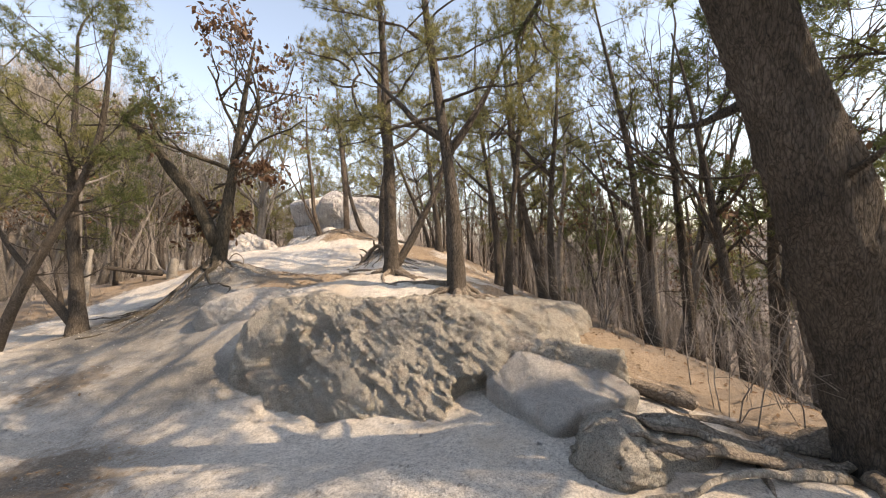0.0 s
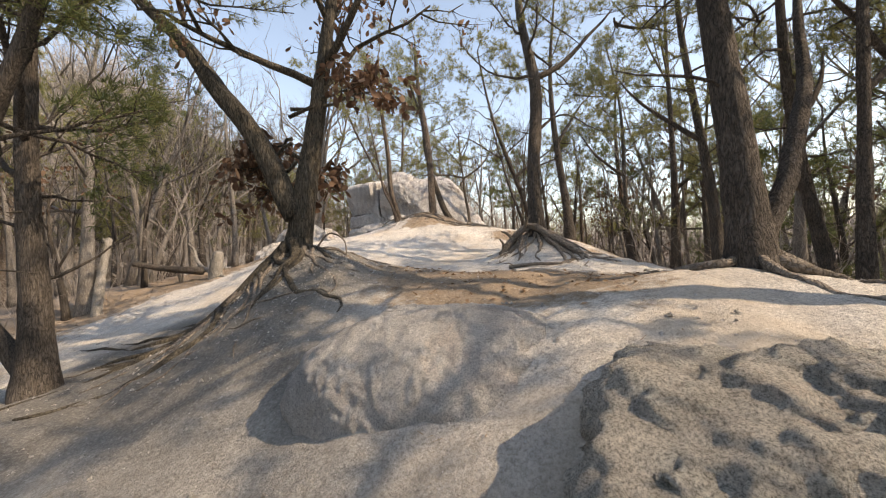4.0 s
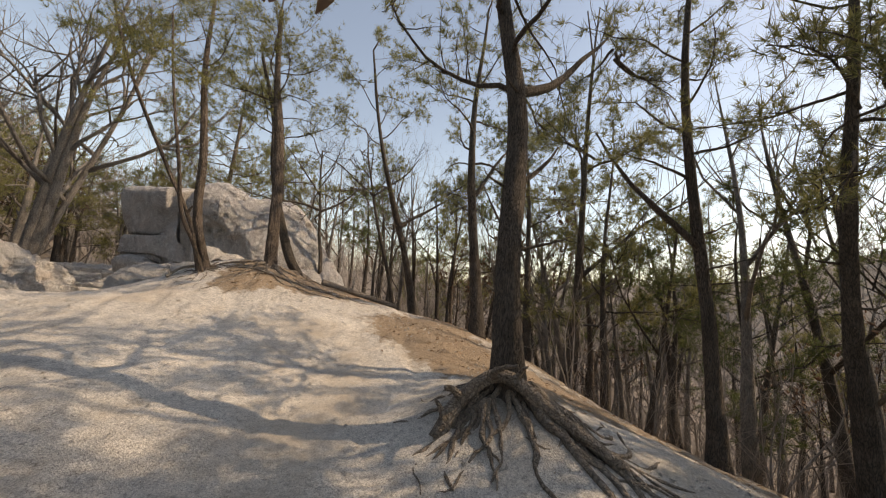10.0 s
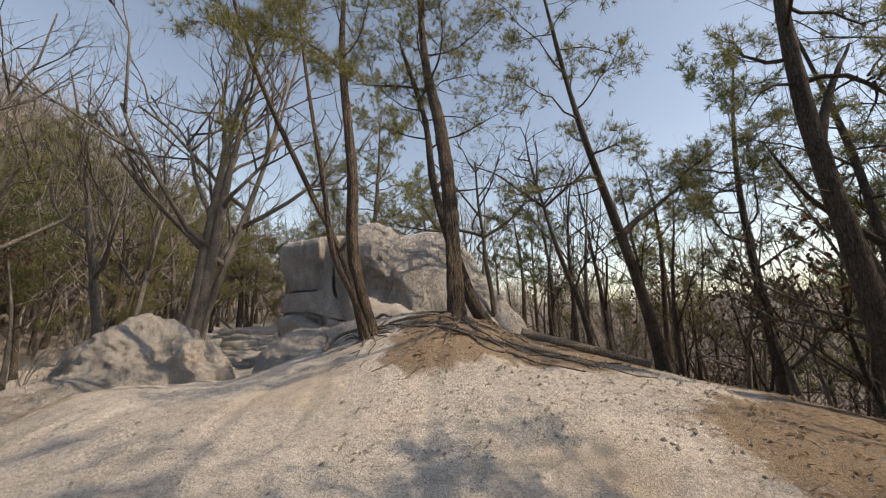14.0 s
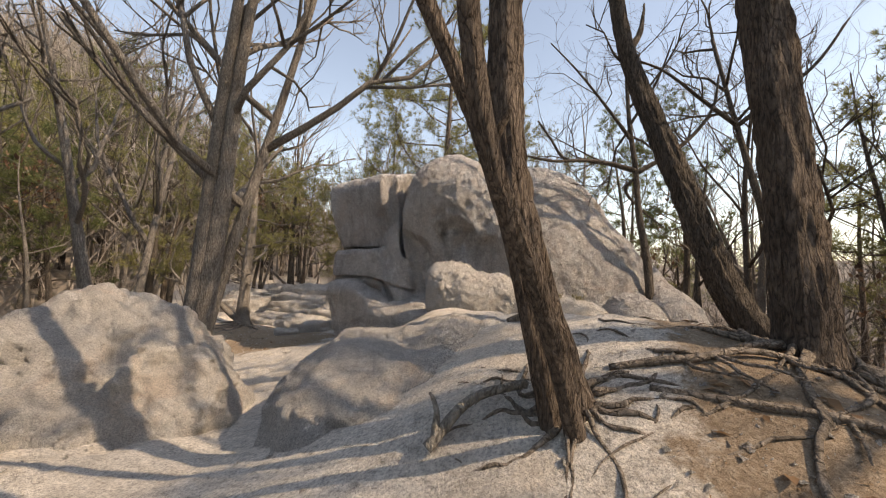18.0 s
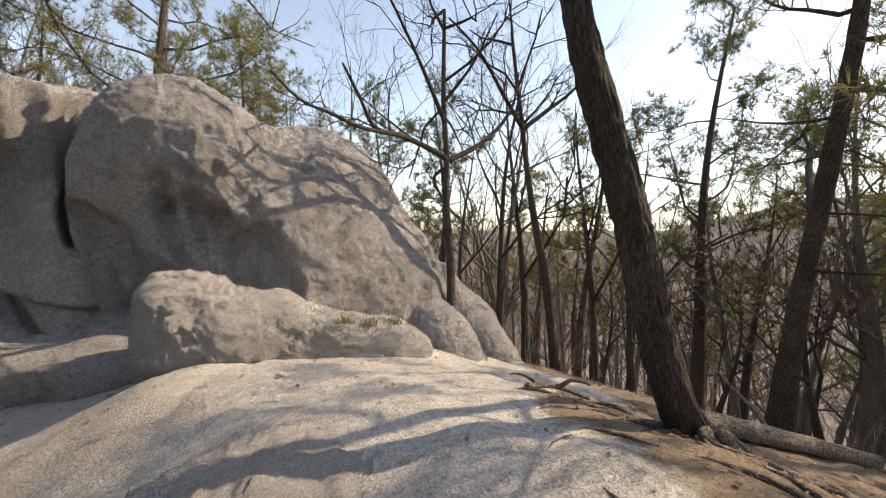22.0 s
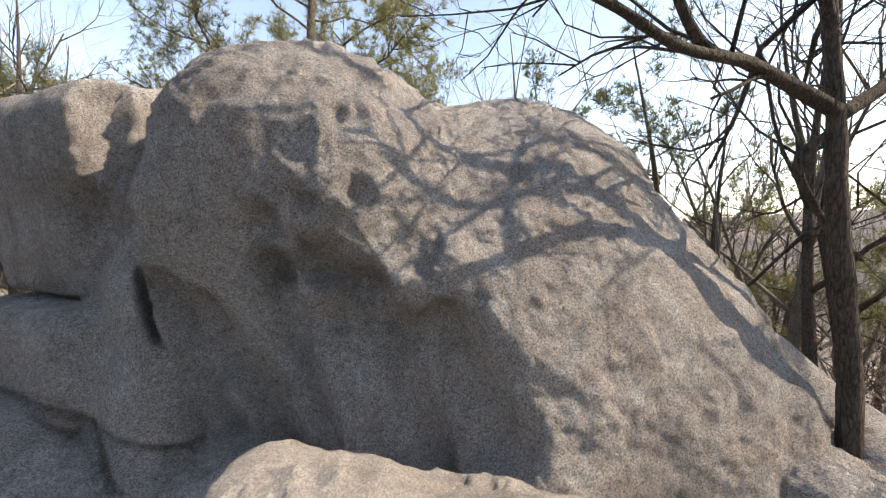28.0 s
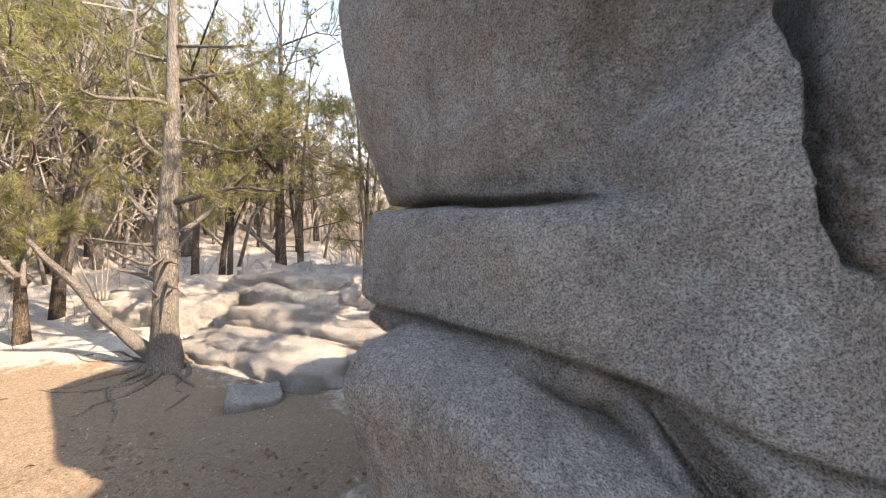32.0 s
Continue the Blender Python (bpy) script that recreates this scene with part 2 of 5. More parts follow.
def fractal(p, octaves=4, seed=0, gain=0.5):
    total, amp = 0, 1.0
    for k in range(octaves):
        total = total + amp * smooth_noise(p * 2 ** k + 17.3 * k, seed + k)
        amp *= gain
    return total


def smoothstep(a, b, x):
    u = np.clip((x - a) / (b - a), 0, 1)
    return u * u * (3 - 2 * u)


def make_mesh(name, verts, polys, smooth=True, seed=None):
    """polys: arrays of quads or triangles."""
    me = bpy.data.meshes.new(name)
    verts = np.asarray(verts, np.float32)
    polys = [np.asarray(p, np.int32) for p in polys if len(p)]
    me.vertices.add(len(verts))
    me.vertices.foreach_set("co", verts.ravel())
    loops = np.concatenate([p.ravel() for p in polys])
    sizes = np.concatenate([np.full(len(p), p.shape[1], np.int32) for p in polys])
    me.loops.add(len(loops))
    me.loops.foreach_set("vertex_index", loops)
    me.polygons.add(len(sizes))
    me.polygons.foreach_set("loop_start", np.concatenate(([0], np.cumsum(sizes)[:-1])).astype(np.int32))
    if smooth:
        me.polygons.foreach_set("use_smooth", np.ones(len(sizes), bool))
    me.update(calc_edges=True)
    return me


def part(name, me, mat, parent=None, label=""):
    ob = new(name, me)
    if mat is not None and not me.materials:
        me.materials.append(mat)
    if parent is not None:
        ob.parent = parent
    return tagged(ob, label)


class Geo:
    """Collects tubes and leaves into one mesh."""

    def __init__(self):
        self.v, self.q, self.t, self.n = [], [], [], 0

    def add(self, v, q=(), t=()):
        v = np.asarray(v, float)
        self.v.append(v)
        if len(q):
            self.q.append(np.asarray(q) + self.n)
        if len(t):
            self.t.append(np.asarray(t) + self.n)
        self.n += len(v)

    def tube(self, pts, radii, sides=6, rough=0.0, seed=0, flare=None):
        pts = np.asarray(pts, float)
        n = len(pts)
        tan = np.gradient(pts, axis=0)
        tan /= np.linalg.norm(tan, axis=1)[:, None] + 1e-9
        ref = np.array((1.0, 0.0, 0.0)) if abs(tan[0, 0]) < 0.8 else np.array((0.0, 1.0, 0.0))
        us = np.empty((n, 3))
        u = ref - tan[0] * (ref @ tan[0])
        for k in range(n):
            u = u - tan[k] * (u @ tan[k])
            u = u / (np.linalg.norm(u) + 1e-9)
            us[k] = u
        ws = np.cross(tan, us)
        ang = np.arange(sides) * 2 * np.pi / sides
        rad = np.repeat(np.asarray(radii, float)[:, None], sides, 1)
        ring = np.cos(ang)[None, :, None] * us[:, None] + np.sin(ang)[None, :, None] * ws[:, None]
        if rough:
            length = np.cumsum(np.concatenate(([0], np.linalg.norm(np.diff(pts, axis=0), axis=1))))
            g = np.stack([np.repeat(np.cos(ang)[None] * 5, n, 0), np.repeat(np.sin(ang)[None] * 5, n, 0), np.repeat(length[:, None] * 4.0, sides, 1)], -1)
            ridges = np.abs(smooth_noise(g * 1.3, seed)) + 0.5 * np.abs(smooth_noise(g * 3.1 + 9, seed + 3))
            swell = smooth_noise(g * 0.22 + 5, seed + 7)
            rad = rad * (1 + rough * (ridges - 0.5) + 1.1 * rough * swell)
        if flare is not None:
            rad = rad * (1 + flare)
        v = (pts[:, None] + rad[..., None] * ring).reshape(-1, 3)
        a = (np.arange(n - 1)[:, None] * sides + np.arange(sides)[None]).ravel()
        b = (np.arange(n - 1)[:, None] * sides + (np.arange(sides)[None] + 1) % sides).ravel()
        q = np.stack([a, b, b + sides, a + sides], 1)
        v = np.vstack([v, pts[-1:] + tan[-1:] * rad[-1].mean() * 0.6, pts[:1]])
        last = (n - 1) * sides
        k = np.arange(sides)
        t = np.vstack([np.stack([last + k, last + (k + 1) % sides, np.full(sides, n * sides)], 1),
                       np.stack([(k + 1) % sides, k, np.full(sides, n * sides + 1)], 1)])
        self.add(v, q, t)

    def mesh(self, name, smooth=True):
        return make_mesh(name, np.vstack(self.v), [np.vstack(x) for x in (self.q, self.t) if x], smooth)


def wander(rng, start, way, length, n, bend=0.25, lift=0.0):
    """A crooked line of n points."""
    p, d = np.array(start, float), np.array(way, float)
    d /= np.linalg.norm(d)
    out = [p.copy()]
    for k in range(n - 1):
        d = d + rng.normal(0, bend, 3) * (1.0 / math.sqrt(n)) + np.array((0, 0, lift / n))
        d /= np.linalg.norm(d)
        p = p + d * length / (n - 1)
        out.append(p.copy())
    return np.array(out)


def curve_through(pts, n):
    """n points of a smooth line through the given ones."""
    pts = np.asarray(pts, float)
    t = np.concatenate(([0], np.cumsum(np.linalg.norm(np.diff(pts, axis=0), axis=1))))
    m = np.gradient(pts, t, axis=0)
    s = np.linspace(0, t[-1], n)
    k = np.clip(np.searchsorted(t, s) - 1, 0, len(t) - 2)
    h = (t[k + 1] - t[k])[:, None]
    u = (s - t[k])[:, None] / h
    return (1 + 2 * u) * (1 - u) ** 2 * pts[k] + u * (1 - u) ** 2 * h * m[k] + u * u * (3 - 2 * u) * pts[k + 1] + u * u * (u - 1) * h * m[k + 1]


# ---- the lie of the land: heights in metres across the ridge (columns) at stations along it (rows) ----
ACROSS = (-16, -10, -7.5, -6, -4.5, -3, -1.5, 1, 4)
LEVELS = (
    (-3, (-1.2, -0.9, -0.6, -0.4, -0.3, -0.2, -0.1, -0.1, -0.3)),
    (2, (-1.3, -1.0, -0.8, -0.6, -0.4, -0.2, -0.05, 0.0, -0.2)),
    (4.6, (-1.0, -0.5, -0.35, -0.3, -0.3, -0.25, -0.2, 0.1, -0.3)),
    (6.2, (-0.9, -0.2, 0.05, 0.05, 0.25, 0.85, 1.05, 0.65, -0.2)),
    (8.5, (-0.5, 0.15, 0.38, 0.65, 1.15, 1.25, 1.2, 0.75, -0.3)),
    (11, (0.0, 0.5, 0.9, 1.2, 1.3, 1.3, 1.45, 0.9, -0.1)),
    (14, (0.6, 1.2, 1.7, 1.85, 1.8, 1.75, 1.8, 1.1, -0.2)),
    (16.5, (0.9, 1.7, 2.3, 2.45, 2.5, 2.5, 2.3, 1.6, -0.2)),
    (19, (1.1, 1.9, 2.4, 3.1, 3.15, 2.75, 2.35, 1.5, -0.3)),
    (22, (1.2, 1.9, 2.5, 2.85, 2.86, 2.55, 2.15, 1.2, -0.6)),
    (28, (1.6, 1.7, 2.3, 2.6, 2.5, 2.2, 1.6, 0.4, -1.2)),
)
# earth heaped round roots and under rocks: x, y, height, reach
MOUNDS = ((-6.8, 21.5, 0.3, 0.6), (-5.5, 9.1, 0.55, 0.62), (-5.6, 8.3, 0.25, 0.8), (-4.9, 17.7, 0.28, 0.75), (-7.7, 13.1, 0.24, 1.3), (-9.5, 17.6, 0.3, 0.9), (-1.87, 12.0, 0.42, 0.55), (-1.0, 7.5, 0.12, 0.6), (0.3, 6.2, 0.2, 0.6))


def hermite(u, h, a, b, ma, mb):
    return (1 + 2 * u) * (1 - u) ** 2 * a + u * (1 - u) ** 2 * h * ma + u * u * (3 - 2 * u) * b + u * u * (u - 1) * h * mb


def side_line(x, y):
    """How far a place lies on the hollow side of the washed-out lip before the bank."""
    return 0.41 * (x + 2.5) + 0.91 * (y - 4.72)


def land(x, y, detail=True):
    """Height of the ground."""
    x, y = np.asarray(x, float), np.asarray(y, float)
    xs, ys = np.array(ACROSS, float), np.array([r[0] for r in LEVELS], float)
    tab = np.array([r[1] for r in LEVELS])
    slope = np.gradient(tab, xs, axis=1)
    xc, yc = np.clip(x, xs[0], xs[-1]), np.clip(y, ys[0], ys[-1])
    i = np.clip(np.searchsorted(xs, xc) - 1, 0, len(xs) - 2)
    j = np.clip(np.searchsorted(ys, yc) - 1, 0, len(ys) - 2)
    h, u = xs[i + 1] - xs[i], (xc - xs[i]) / (xs[i + 1] - xs[i])

    def row(k):
        k = np.clip(k, 0, len(ys) - 1)
        return hermite(u, h, tab[k, i], tab[k, i + 1], slope[k, i], slope[k, i + 1])

    r0, r1, r2, r3 = row(j - 1), row(j), row(j + 1), row(j + 2)
    m1 = (r2 - r0) / (ys[j + 1] - ys[np.maximum(j - 1, 0)])
    m2 = (r3 - r1) / (ys[np.minimum(j + 2, len(ys) - 1)] - ys[j])
    z = hermite((yc - ys[j]) / (ys[j + 1] - ys[j]), ys[j + 1] - ys[j], r1, r2, m1, m2)
    right, left, back, fore = np.maximum(x - 4, 0), np.maximum(-16 - x, 0), np.maximum(-3 - y, 0), np.maximum(y - 28, 0)
    z = z - 9 * (1 - np.exp(-right * 0.055)) - 5 * (1 - np.exp(-left * 0.035)) - 3 * (1 - np.exp(-back * 0.03)) + 2.2 * (1 - np.exp(-fore * 0.05)) * smoothstep(6, -4, x)
    for mx, my, mh, mr in MOUNDS:
        z = z + mh * np.exp(-((x - mx) ** 2 + (y - my) ** 2) / (2 * mr * mr))
    p = np.stack([x, y, 0 * x], -1)
    r = np.hypot(x + 4, y - 10)
    hill = smoothstep(32, 130, r)
    z = z * (1 - hill) + hill * (13 + 9 * fractal(p / 120, 4, 5) + 10 * smoothstep(130, 600, r)) + smoothstep(14, 60, r) * 0.6 * fractal(p / 9, 3, 8)
    z = z + 19 * np.exp(-((x + 48) ** 2 + (y - 46) ** 2) / (2 * 13.0 ** 2))
    if detail:
        near = 1 - smoothstep(20, 60, r)
        z = z + near * (0.04 * fractal(p / 1.5, 4, 2, 0.6) + 0.02 * fractal(p / 0.3, 3, 4, 0.6))
        lip = side_line(x, y) + 0.22 * fractal(p / 0.45, 3, 21)
        z = z - 0.13 * smoothstep(-0.03, 0.05, lip) * (1 - smoothstep(0.5, 1.6, lip)) * smoothstep(1.4, 0.9, np.abs(x + 2.5))
        runnel = np.abs(smooth_noise(p * np.array((1.1, 0.5, 1)) + 3, 6))
        z = z - near * 0.03 * (1 - smoothstep(0.0, 0.1, runnel))
    return z


def at(x, y):
    return float(land(np.array([x]), np.array([y]))[0])


def axis(a, b, step, far):
    mid = np.arange(a, b + step / 2, step)
    out, d, lo, hi = [], step, [], []
    e = 0.0
    while e < far:
        d *= 1.13
        e += d
        out.append(e)
    return np.concatenate([(a - np.array(out))[::-1], mid, b + np.array(out)])


def ground_litter(x, y):
    """How far pine needles and leaves cover the grit, 0 to 1."""
    p = np.stack([x, y, 0 * x], -1)
    n = fractal(p / 2.1, 4, 11)
    band = (0.85 - 0.3 * smoothstep(9.5, 11, y) * smoothstep(17.5, 15, y)) * smoothstep(-1.2, 1.6, x + 0.35 * np.sin(y * 0.7) + 0.8 * n + 0.3 * np.maximum(y - 19, 0) - 0.5 * np.maximum(7 - y, 0) + 1.7 * smoothstep(9, 14, y) - 1.5 * smoothstep(9.5, 11, y) * smoothstep(17.5, 15, y))
    left = smoothstep(-8.5, -11.5, x + 0.8 * n) * 0.75 * (1 - 0.75 * smoothstep(18, 21.5, y))
    spots = sum(np.exp(-((x - a) ** 2 + (y - b) ** 2) / (2 * s * s)) for a, b, s in
                ((-5.6, 5.6, 0.45), (-1.6, 15.6, 0.8), (-0.9, 13.8, 0.8), (-3.6, 3.3, 0.7), (-2.3, 8.1, 1.0), (-3.4, 8.5, 0.7), (-3.6, 9.2, 0.5), (-3.1, 17.4, 0.55), (-5.0, 17.0, 0.4), (-2.6, 18.6, 1.2), (-11.4, 25.9, 1.2), (-13.2, 25.2, 1.3), (-15.5, 25.5, 1.2), (-14.0, 23.5, 0.9), (-4.2, 19.3, 0.35), (-4.2, 17.9, 0.55), (-3.4, 18.3, 0.8)))
    return np.clip(band + left + 1.1 * np.clip(spots, 0, 1) * (0.85 + 0.4 * n), 0, 1)


def build_ground():
    gx, gy = axis(-13, 5, 0.095, 2500), axis(-1, 26, 0.095, 2500)
    X, Y = np.meshgrid(gx, gy)
    x, y = X.ravel(), Y.ravel()
    z = land(x, y)
    nx = len(gx)
    a = (np.arange(len(gy) - 1)[:, None] * nx + np.arange(nx - 1)[None]).ravel()
    me = make_mesh("ground", np.stack([x, y, z], 1), [np.stack([a, a + 1, a + 1 + nx, a + nx], 1)])
    soil = sum(np.exp(-(((x - a) ** 2 + (y - b) ** 2) / (2 * c * c)) ** 2) for a, b, c in ((-5.4, 8.9, 1.05), (-6.6, 8.0, 1.1), (-7.0, 9.3, 1.0), (-1.7, 12.2, 0.6)))
    soil = soil + 0.6 * np.clip(sum(np.exp(-(((x - a) ** 2 + (y - b) ** 2) / (2 * c * c))) for a, b, c in ((-5.2, 5.6, 0.9), (-4.0, 5.4, 0.7), (-6.2, 6.6, 0.8), (-4.6, 6.7, 0.5), (-3.2, 5.0, 0.4), (-3.8, 3.6, 0.7))), 0, 1) * (1 + 0.8 * fractal(np.stack([x, y, 0 * x], -1) / 0.9, 4, 17))
    for name, vals in (("soil", np.clip(soil, 0, 1) * 0.9), ("litter", ground_litter(x, y)), ("woods", np.clip(smoothstep(1.5, 6, x) + smoothstep(-12, -15, x) * smoothstep(22, 18, y) + smoothstep(-20, -26, x) + smoothstep(33, 40, y) + smoothstep(-4, -8, y), 0, 1))):
        me.attributes.new(name, "FLOAT", "POINT").data.foreach_set("value", vals.astype(np.float32))
    me.materials.append(GROUND)
    tagged(new("ground", me), "pale weathered granite grit with patches of fallen pine needles", "ground", kind="structure")


# ---- rocks: solids told by a distance that is negative inside ----
def ball(p, c, r, power=2.0):
    r = np.array(r, float)
    d = np.abs(p - np.array(c)) / r
    return ((d ** power).sum(-1) ** (1 / power) - 1) * r.min()


def block(p, c, half, turn=0.0, tilt=0.0, soft=0.2):
    """A box with rounded edges, turned about z and tilted about its own x."""
    q = p - np.array(c)
    a, b = radians(turn), radians(tilt)
    x, y = q[..., 0] * math.cos(a) + q[..., 1] * math.sin(a), -q[..., 0] * math.sin(a) + q[..., 1] * math.cos(a)
    z = q[..., 2]
    y, z = y * math.cos(b) + z * math.sin(b), -y * math.sin(b) + z * math.cos(b)
    d = np.abs(np.stack([x, y, z], -1)) - (np.array(half) - soft)
    return np.linalg.norm(np.maximum(d, 0), axis=-1) + np.minimum(d.max(-1), 0) - soft


def join(a, b, k=0.2):
    h = np.clip(0.5 + 0.5 * (b - a) / k, 0, 1)
    return b * (1 - h) + a * h - k * h * (1 - h)


def carve(a, b, k=0.1):
    return -join(-a, b, k)


def side(p, c, n):
    n = np.array(n, float)
    return (p - np.array(c)) @ (n / np.linalg.norm(n))


# slanting grain of the crumbling rock: long one way, close across it
SKEW = np.array(((0.8, -0.2, -0.57), (0.35, 0.92, 0.18), (0.49, -0.34, 0.8))).T @ np.diag((0.5, 1.3, 1.9))


def groove(p, a, b, r):
    """A round channel from a to b."""
    a, b = np.array(a, float), np.array(b, float)
    u = np.clip((p - a) @ (b - a) / ((b - a) @ (b - a)), 0, 1)
    return np.linalg.norm(p - a - u[..., None] * (b - a), axis=-1) - r


def solid(name, core, reach, shape, level=6, mat=None, parent=None, label="", coarse=0.05, fine=0.012, seed=1, crag=0.0):
    """The surface of a shape as seen from a point in its core."""
    bm = bmesh.new()
    bmesh.ops.create_icosphere(bm, subdivisions=level, radius=1)
    way = np.array([v.co for v in bm.verts])
    way /= np.linalg.norm(way, axis=1)[:, None]
    tris = np.array([[v.index for v in f.verts] for f in bm.faces])
    bm.free()
    core = np.array(core, float)

    def inside(d):
        p = core + way * d[:, None]
        extra = crag * (np.abs(fractal(p @ SKEW * 2.6, 3, seed + 2)) + 0.4 * np.abs(fractal(p @ SKEW * 9, 2, seed + 4))) if crag else 0
        return shape(p) + extra + coarse * fractal(p * 1.6, 3, seed) + 0.22 * coarse * np.abs(fractal(p * 4.3, 2, seed + 9)) + fine * fractal(p * 13, 3, seed + 5, 0.6)

    hi = np.full(len(way), reach)
    found = np.zeros(len(way), bool)
    lo = np.zeros(len(way))
    for s in np.linspace(reach / 28, reach, 28):
        out = (shape(core + way * s) > 0) & ~found
        hi[out], lo[out] = s + 0.15, max(0.0, s - reach / 28 - 0.15)
        found |= out
    for _ in range(8):
        m = (lo + hi) / 2
        o = inside(m) > 0
        hi, lo = np.where(o, m, hi), np.where(o, lo, m)
    return part(name, make_mesh(name, core + way * hi[:, None], [tris]), mat, parent, label)


def thing(name, x, y, label, category, z=None, group=""):
    e = new(name)
    e.location = (x, y, at(x, y) if z is None else z)
    e.empty_display_size = 0.2
    return tagged(e, label, category, group)


def settle(ob, parent):
    """Hang a mesh that was made in world places under its thing."""
    ob.parent = parent
    ob.matrix_parent_inverse = Matrix.Translation(parent.location).inverted()
    return ob


build_ground()


def body(p):
    """The boulder before water and frost worked on it."""
    d = -join(-ball(p, (-6.91, 25.22, 3.57), (1.62, 2.58, 2.92), 2.3), -side(p, (-6.8, 23.26, 4.4), (-0.34, -0.89, -0.33)), 0.3)
    d = join(d, ball(p, (-5.1, 24.88, 2.91), (2.07, 2.25, 3.2), 2.2), 0.3)
    d = join(d, ball(p, (-3.94, 24.23, 2.6), (1.31, 1.7, 2.0), 2.2), 0.35)
    return -join(-d, -side(p, (-7.9, 24.0, 4.9), (-0.93, 0.306, 0.135)), 0.45)


def face(x, z):
    """How far off the boulder's front stands."""
    y = np.linspace(21.5, 26, 900)
    inside = body(np.stack([0 * y + x, y, 0 * y + z], 1)) < 0
    return float(y[np.argmax(inside)])


# hollows in the front: x, z, half width, half height, depth, softness of the rim
PITS = tuple((x, face(x, z), z, w, h, d, k) for x, z, w, h, d, k in (
    (-6.97, 4.48, 0.105, 0.14, 0.3, 0.02), (-7.03, 4.8, 0.1, 0.11, 0.12, 0.04), (-6.69, 4.54, 0.12, 0.14, 0.24, 0.03), (-6.45, 4.43, 0.15, 0.15, 0.28, 0.03), (-6.49, 4.97, 0.085, 0.085, 0.08, 0.05), (-6.78, 4.93, 0.08, 0.08, 0.06, 0.05),
    (-6.15, 4.6, 0.17, 0.14, 0.1, 0.07), (-6.56, 5.43, 0.13, 0.09, 0.08, 0.06))) + ((-3.8, 23.98, 5.05, 0.1, 0.17, 0.2, 0.03),)
# channels that water has worn: two ends in the front, radius, how far it bites, softness
FLUTES = tuple(((a, face(a, b) + r - bite, b), (c, face(c, d) + r - bite, d), r, k) for a, b, c, d, r, bite, k in (
    (-6.35, 4.15, -6.1, 3.2, 0.2, 0.14, 0.15), (-6.95, 4.25, -6.6, 3.1, 0.1, 0.07, 0.12), (-7.75, 4.35, -7.3, 3.75, 0.15, 0.14, 0.04), (-7.45, 4.2, -7.0, 3.2, 0.13, 0.1, 0.12), (-7.65, 4.1, -7.35, 3.1, 0.1, 0.08, 0.12), (-6.65, 4.2, -6.35, 3.2, 0.09, 0.07, 0.1),
    (-6.0, 4.2, -5.75, 3.5, 0.15, 0.06, 0.2)))


def dome(p):
    d = body(p)
    for x, y, z, w, h, deep, k in PITS:
        d = carve(d, ball(p, (x, y, z), (w, deep, h)), k)
    for a, b, r, k in FLUTES:
        d = carve(d, groove(p, a, b, r), k)
    return carve(d, crack(p), 0.04)


def crack(p):
    """The dark split between the boulder and its block: a tapered slit that leans as it falls."""
    z = p[..., 2]
    x = -8.06 + 0.1 * (5.5 - z) + 0.06 * np.maximum(4.6 - z, 0) ** 2 + 0.02 * np.sin(z * 7)
    wide = 0.03 + 0.045 * np.exp(-((z - 4.5) / 0.4) ** 2)
    return np.maximum(np.maximum(np.abs(p[..., 0] - x) - wide, p[..., 1] - 24.75), np.maximum(z - 5.75, 3.95 - z))


def left_block(p):
    """Two courses with a round pillar beside them that runs down past the seams."""
    d = block(p, (-8.85, 25.28, 5.06), (1.28, 0.755, 1.01), -33.5, 11.2, 0.36)
    d = -join(-d, -side(p, (-9.6, 24.8, 4.35), (-0.8, -0.45, -0.4)), 0.2)
    d = np.minimum(d, block(p, (-8.76, 25.24, 3.74), (0.96, 0.9, 0.5), -38, 0, 0.24))
    d = join(d, groove(p, (-7.88, 24.38, 5.25), (-8.02, 24.06, 3.0), 0.39), 0.3)
    x, z = p[..., 0], p[..., 2]
    wave = 0.02 * smooth_noise(p * 3, 5)
    d = d + 0.11 * np.exp(-((z - 4.2 - wave) / 0.028) ** 2) * smoothstep(-8.45, -8.95, x)
    d = d + 0.11 * np.exp(-((z - 3.47 + 0.25 * np.maximum(x + 8.7, 0) - wave) / 0.028) ** 2)
    d = carve(d, ball(p, (-8.5, 24.28, 4.75), (0.2, 0.1, 0.26)), 0.12)
    d = carve(d, groove(p, (-8.35, 24.1, 5.75), (-8.3, 24.1, 5.2), 0.14), 0.12)
    d = carve(d, ball(p, (-8.02, 23.72, 5.6), (0.12, 0.25, 0.45)), 0.12)
    return carve(d, crack(p), 0.05)


def base_ledge(p):
    d = block(p, (-8.35, 24.8, 2.75), (1.1, 1.1, 0.85), -36, 12, 0.25)
    d = -join(-d, -side(p, (-9.2, 24.3, 3.49), (0.34, -0.28, 0.9)), 0.12)
    return join(d, block(p, (-7.1, 24.05, 2.7), (1.3, 1.1, 0.5), -20, 18, 0.25), 0.25)


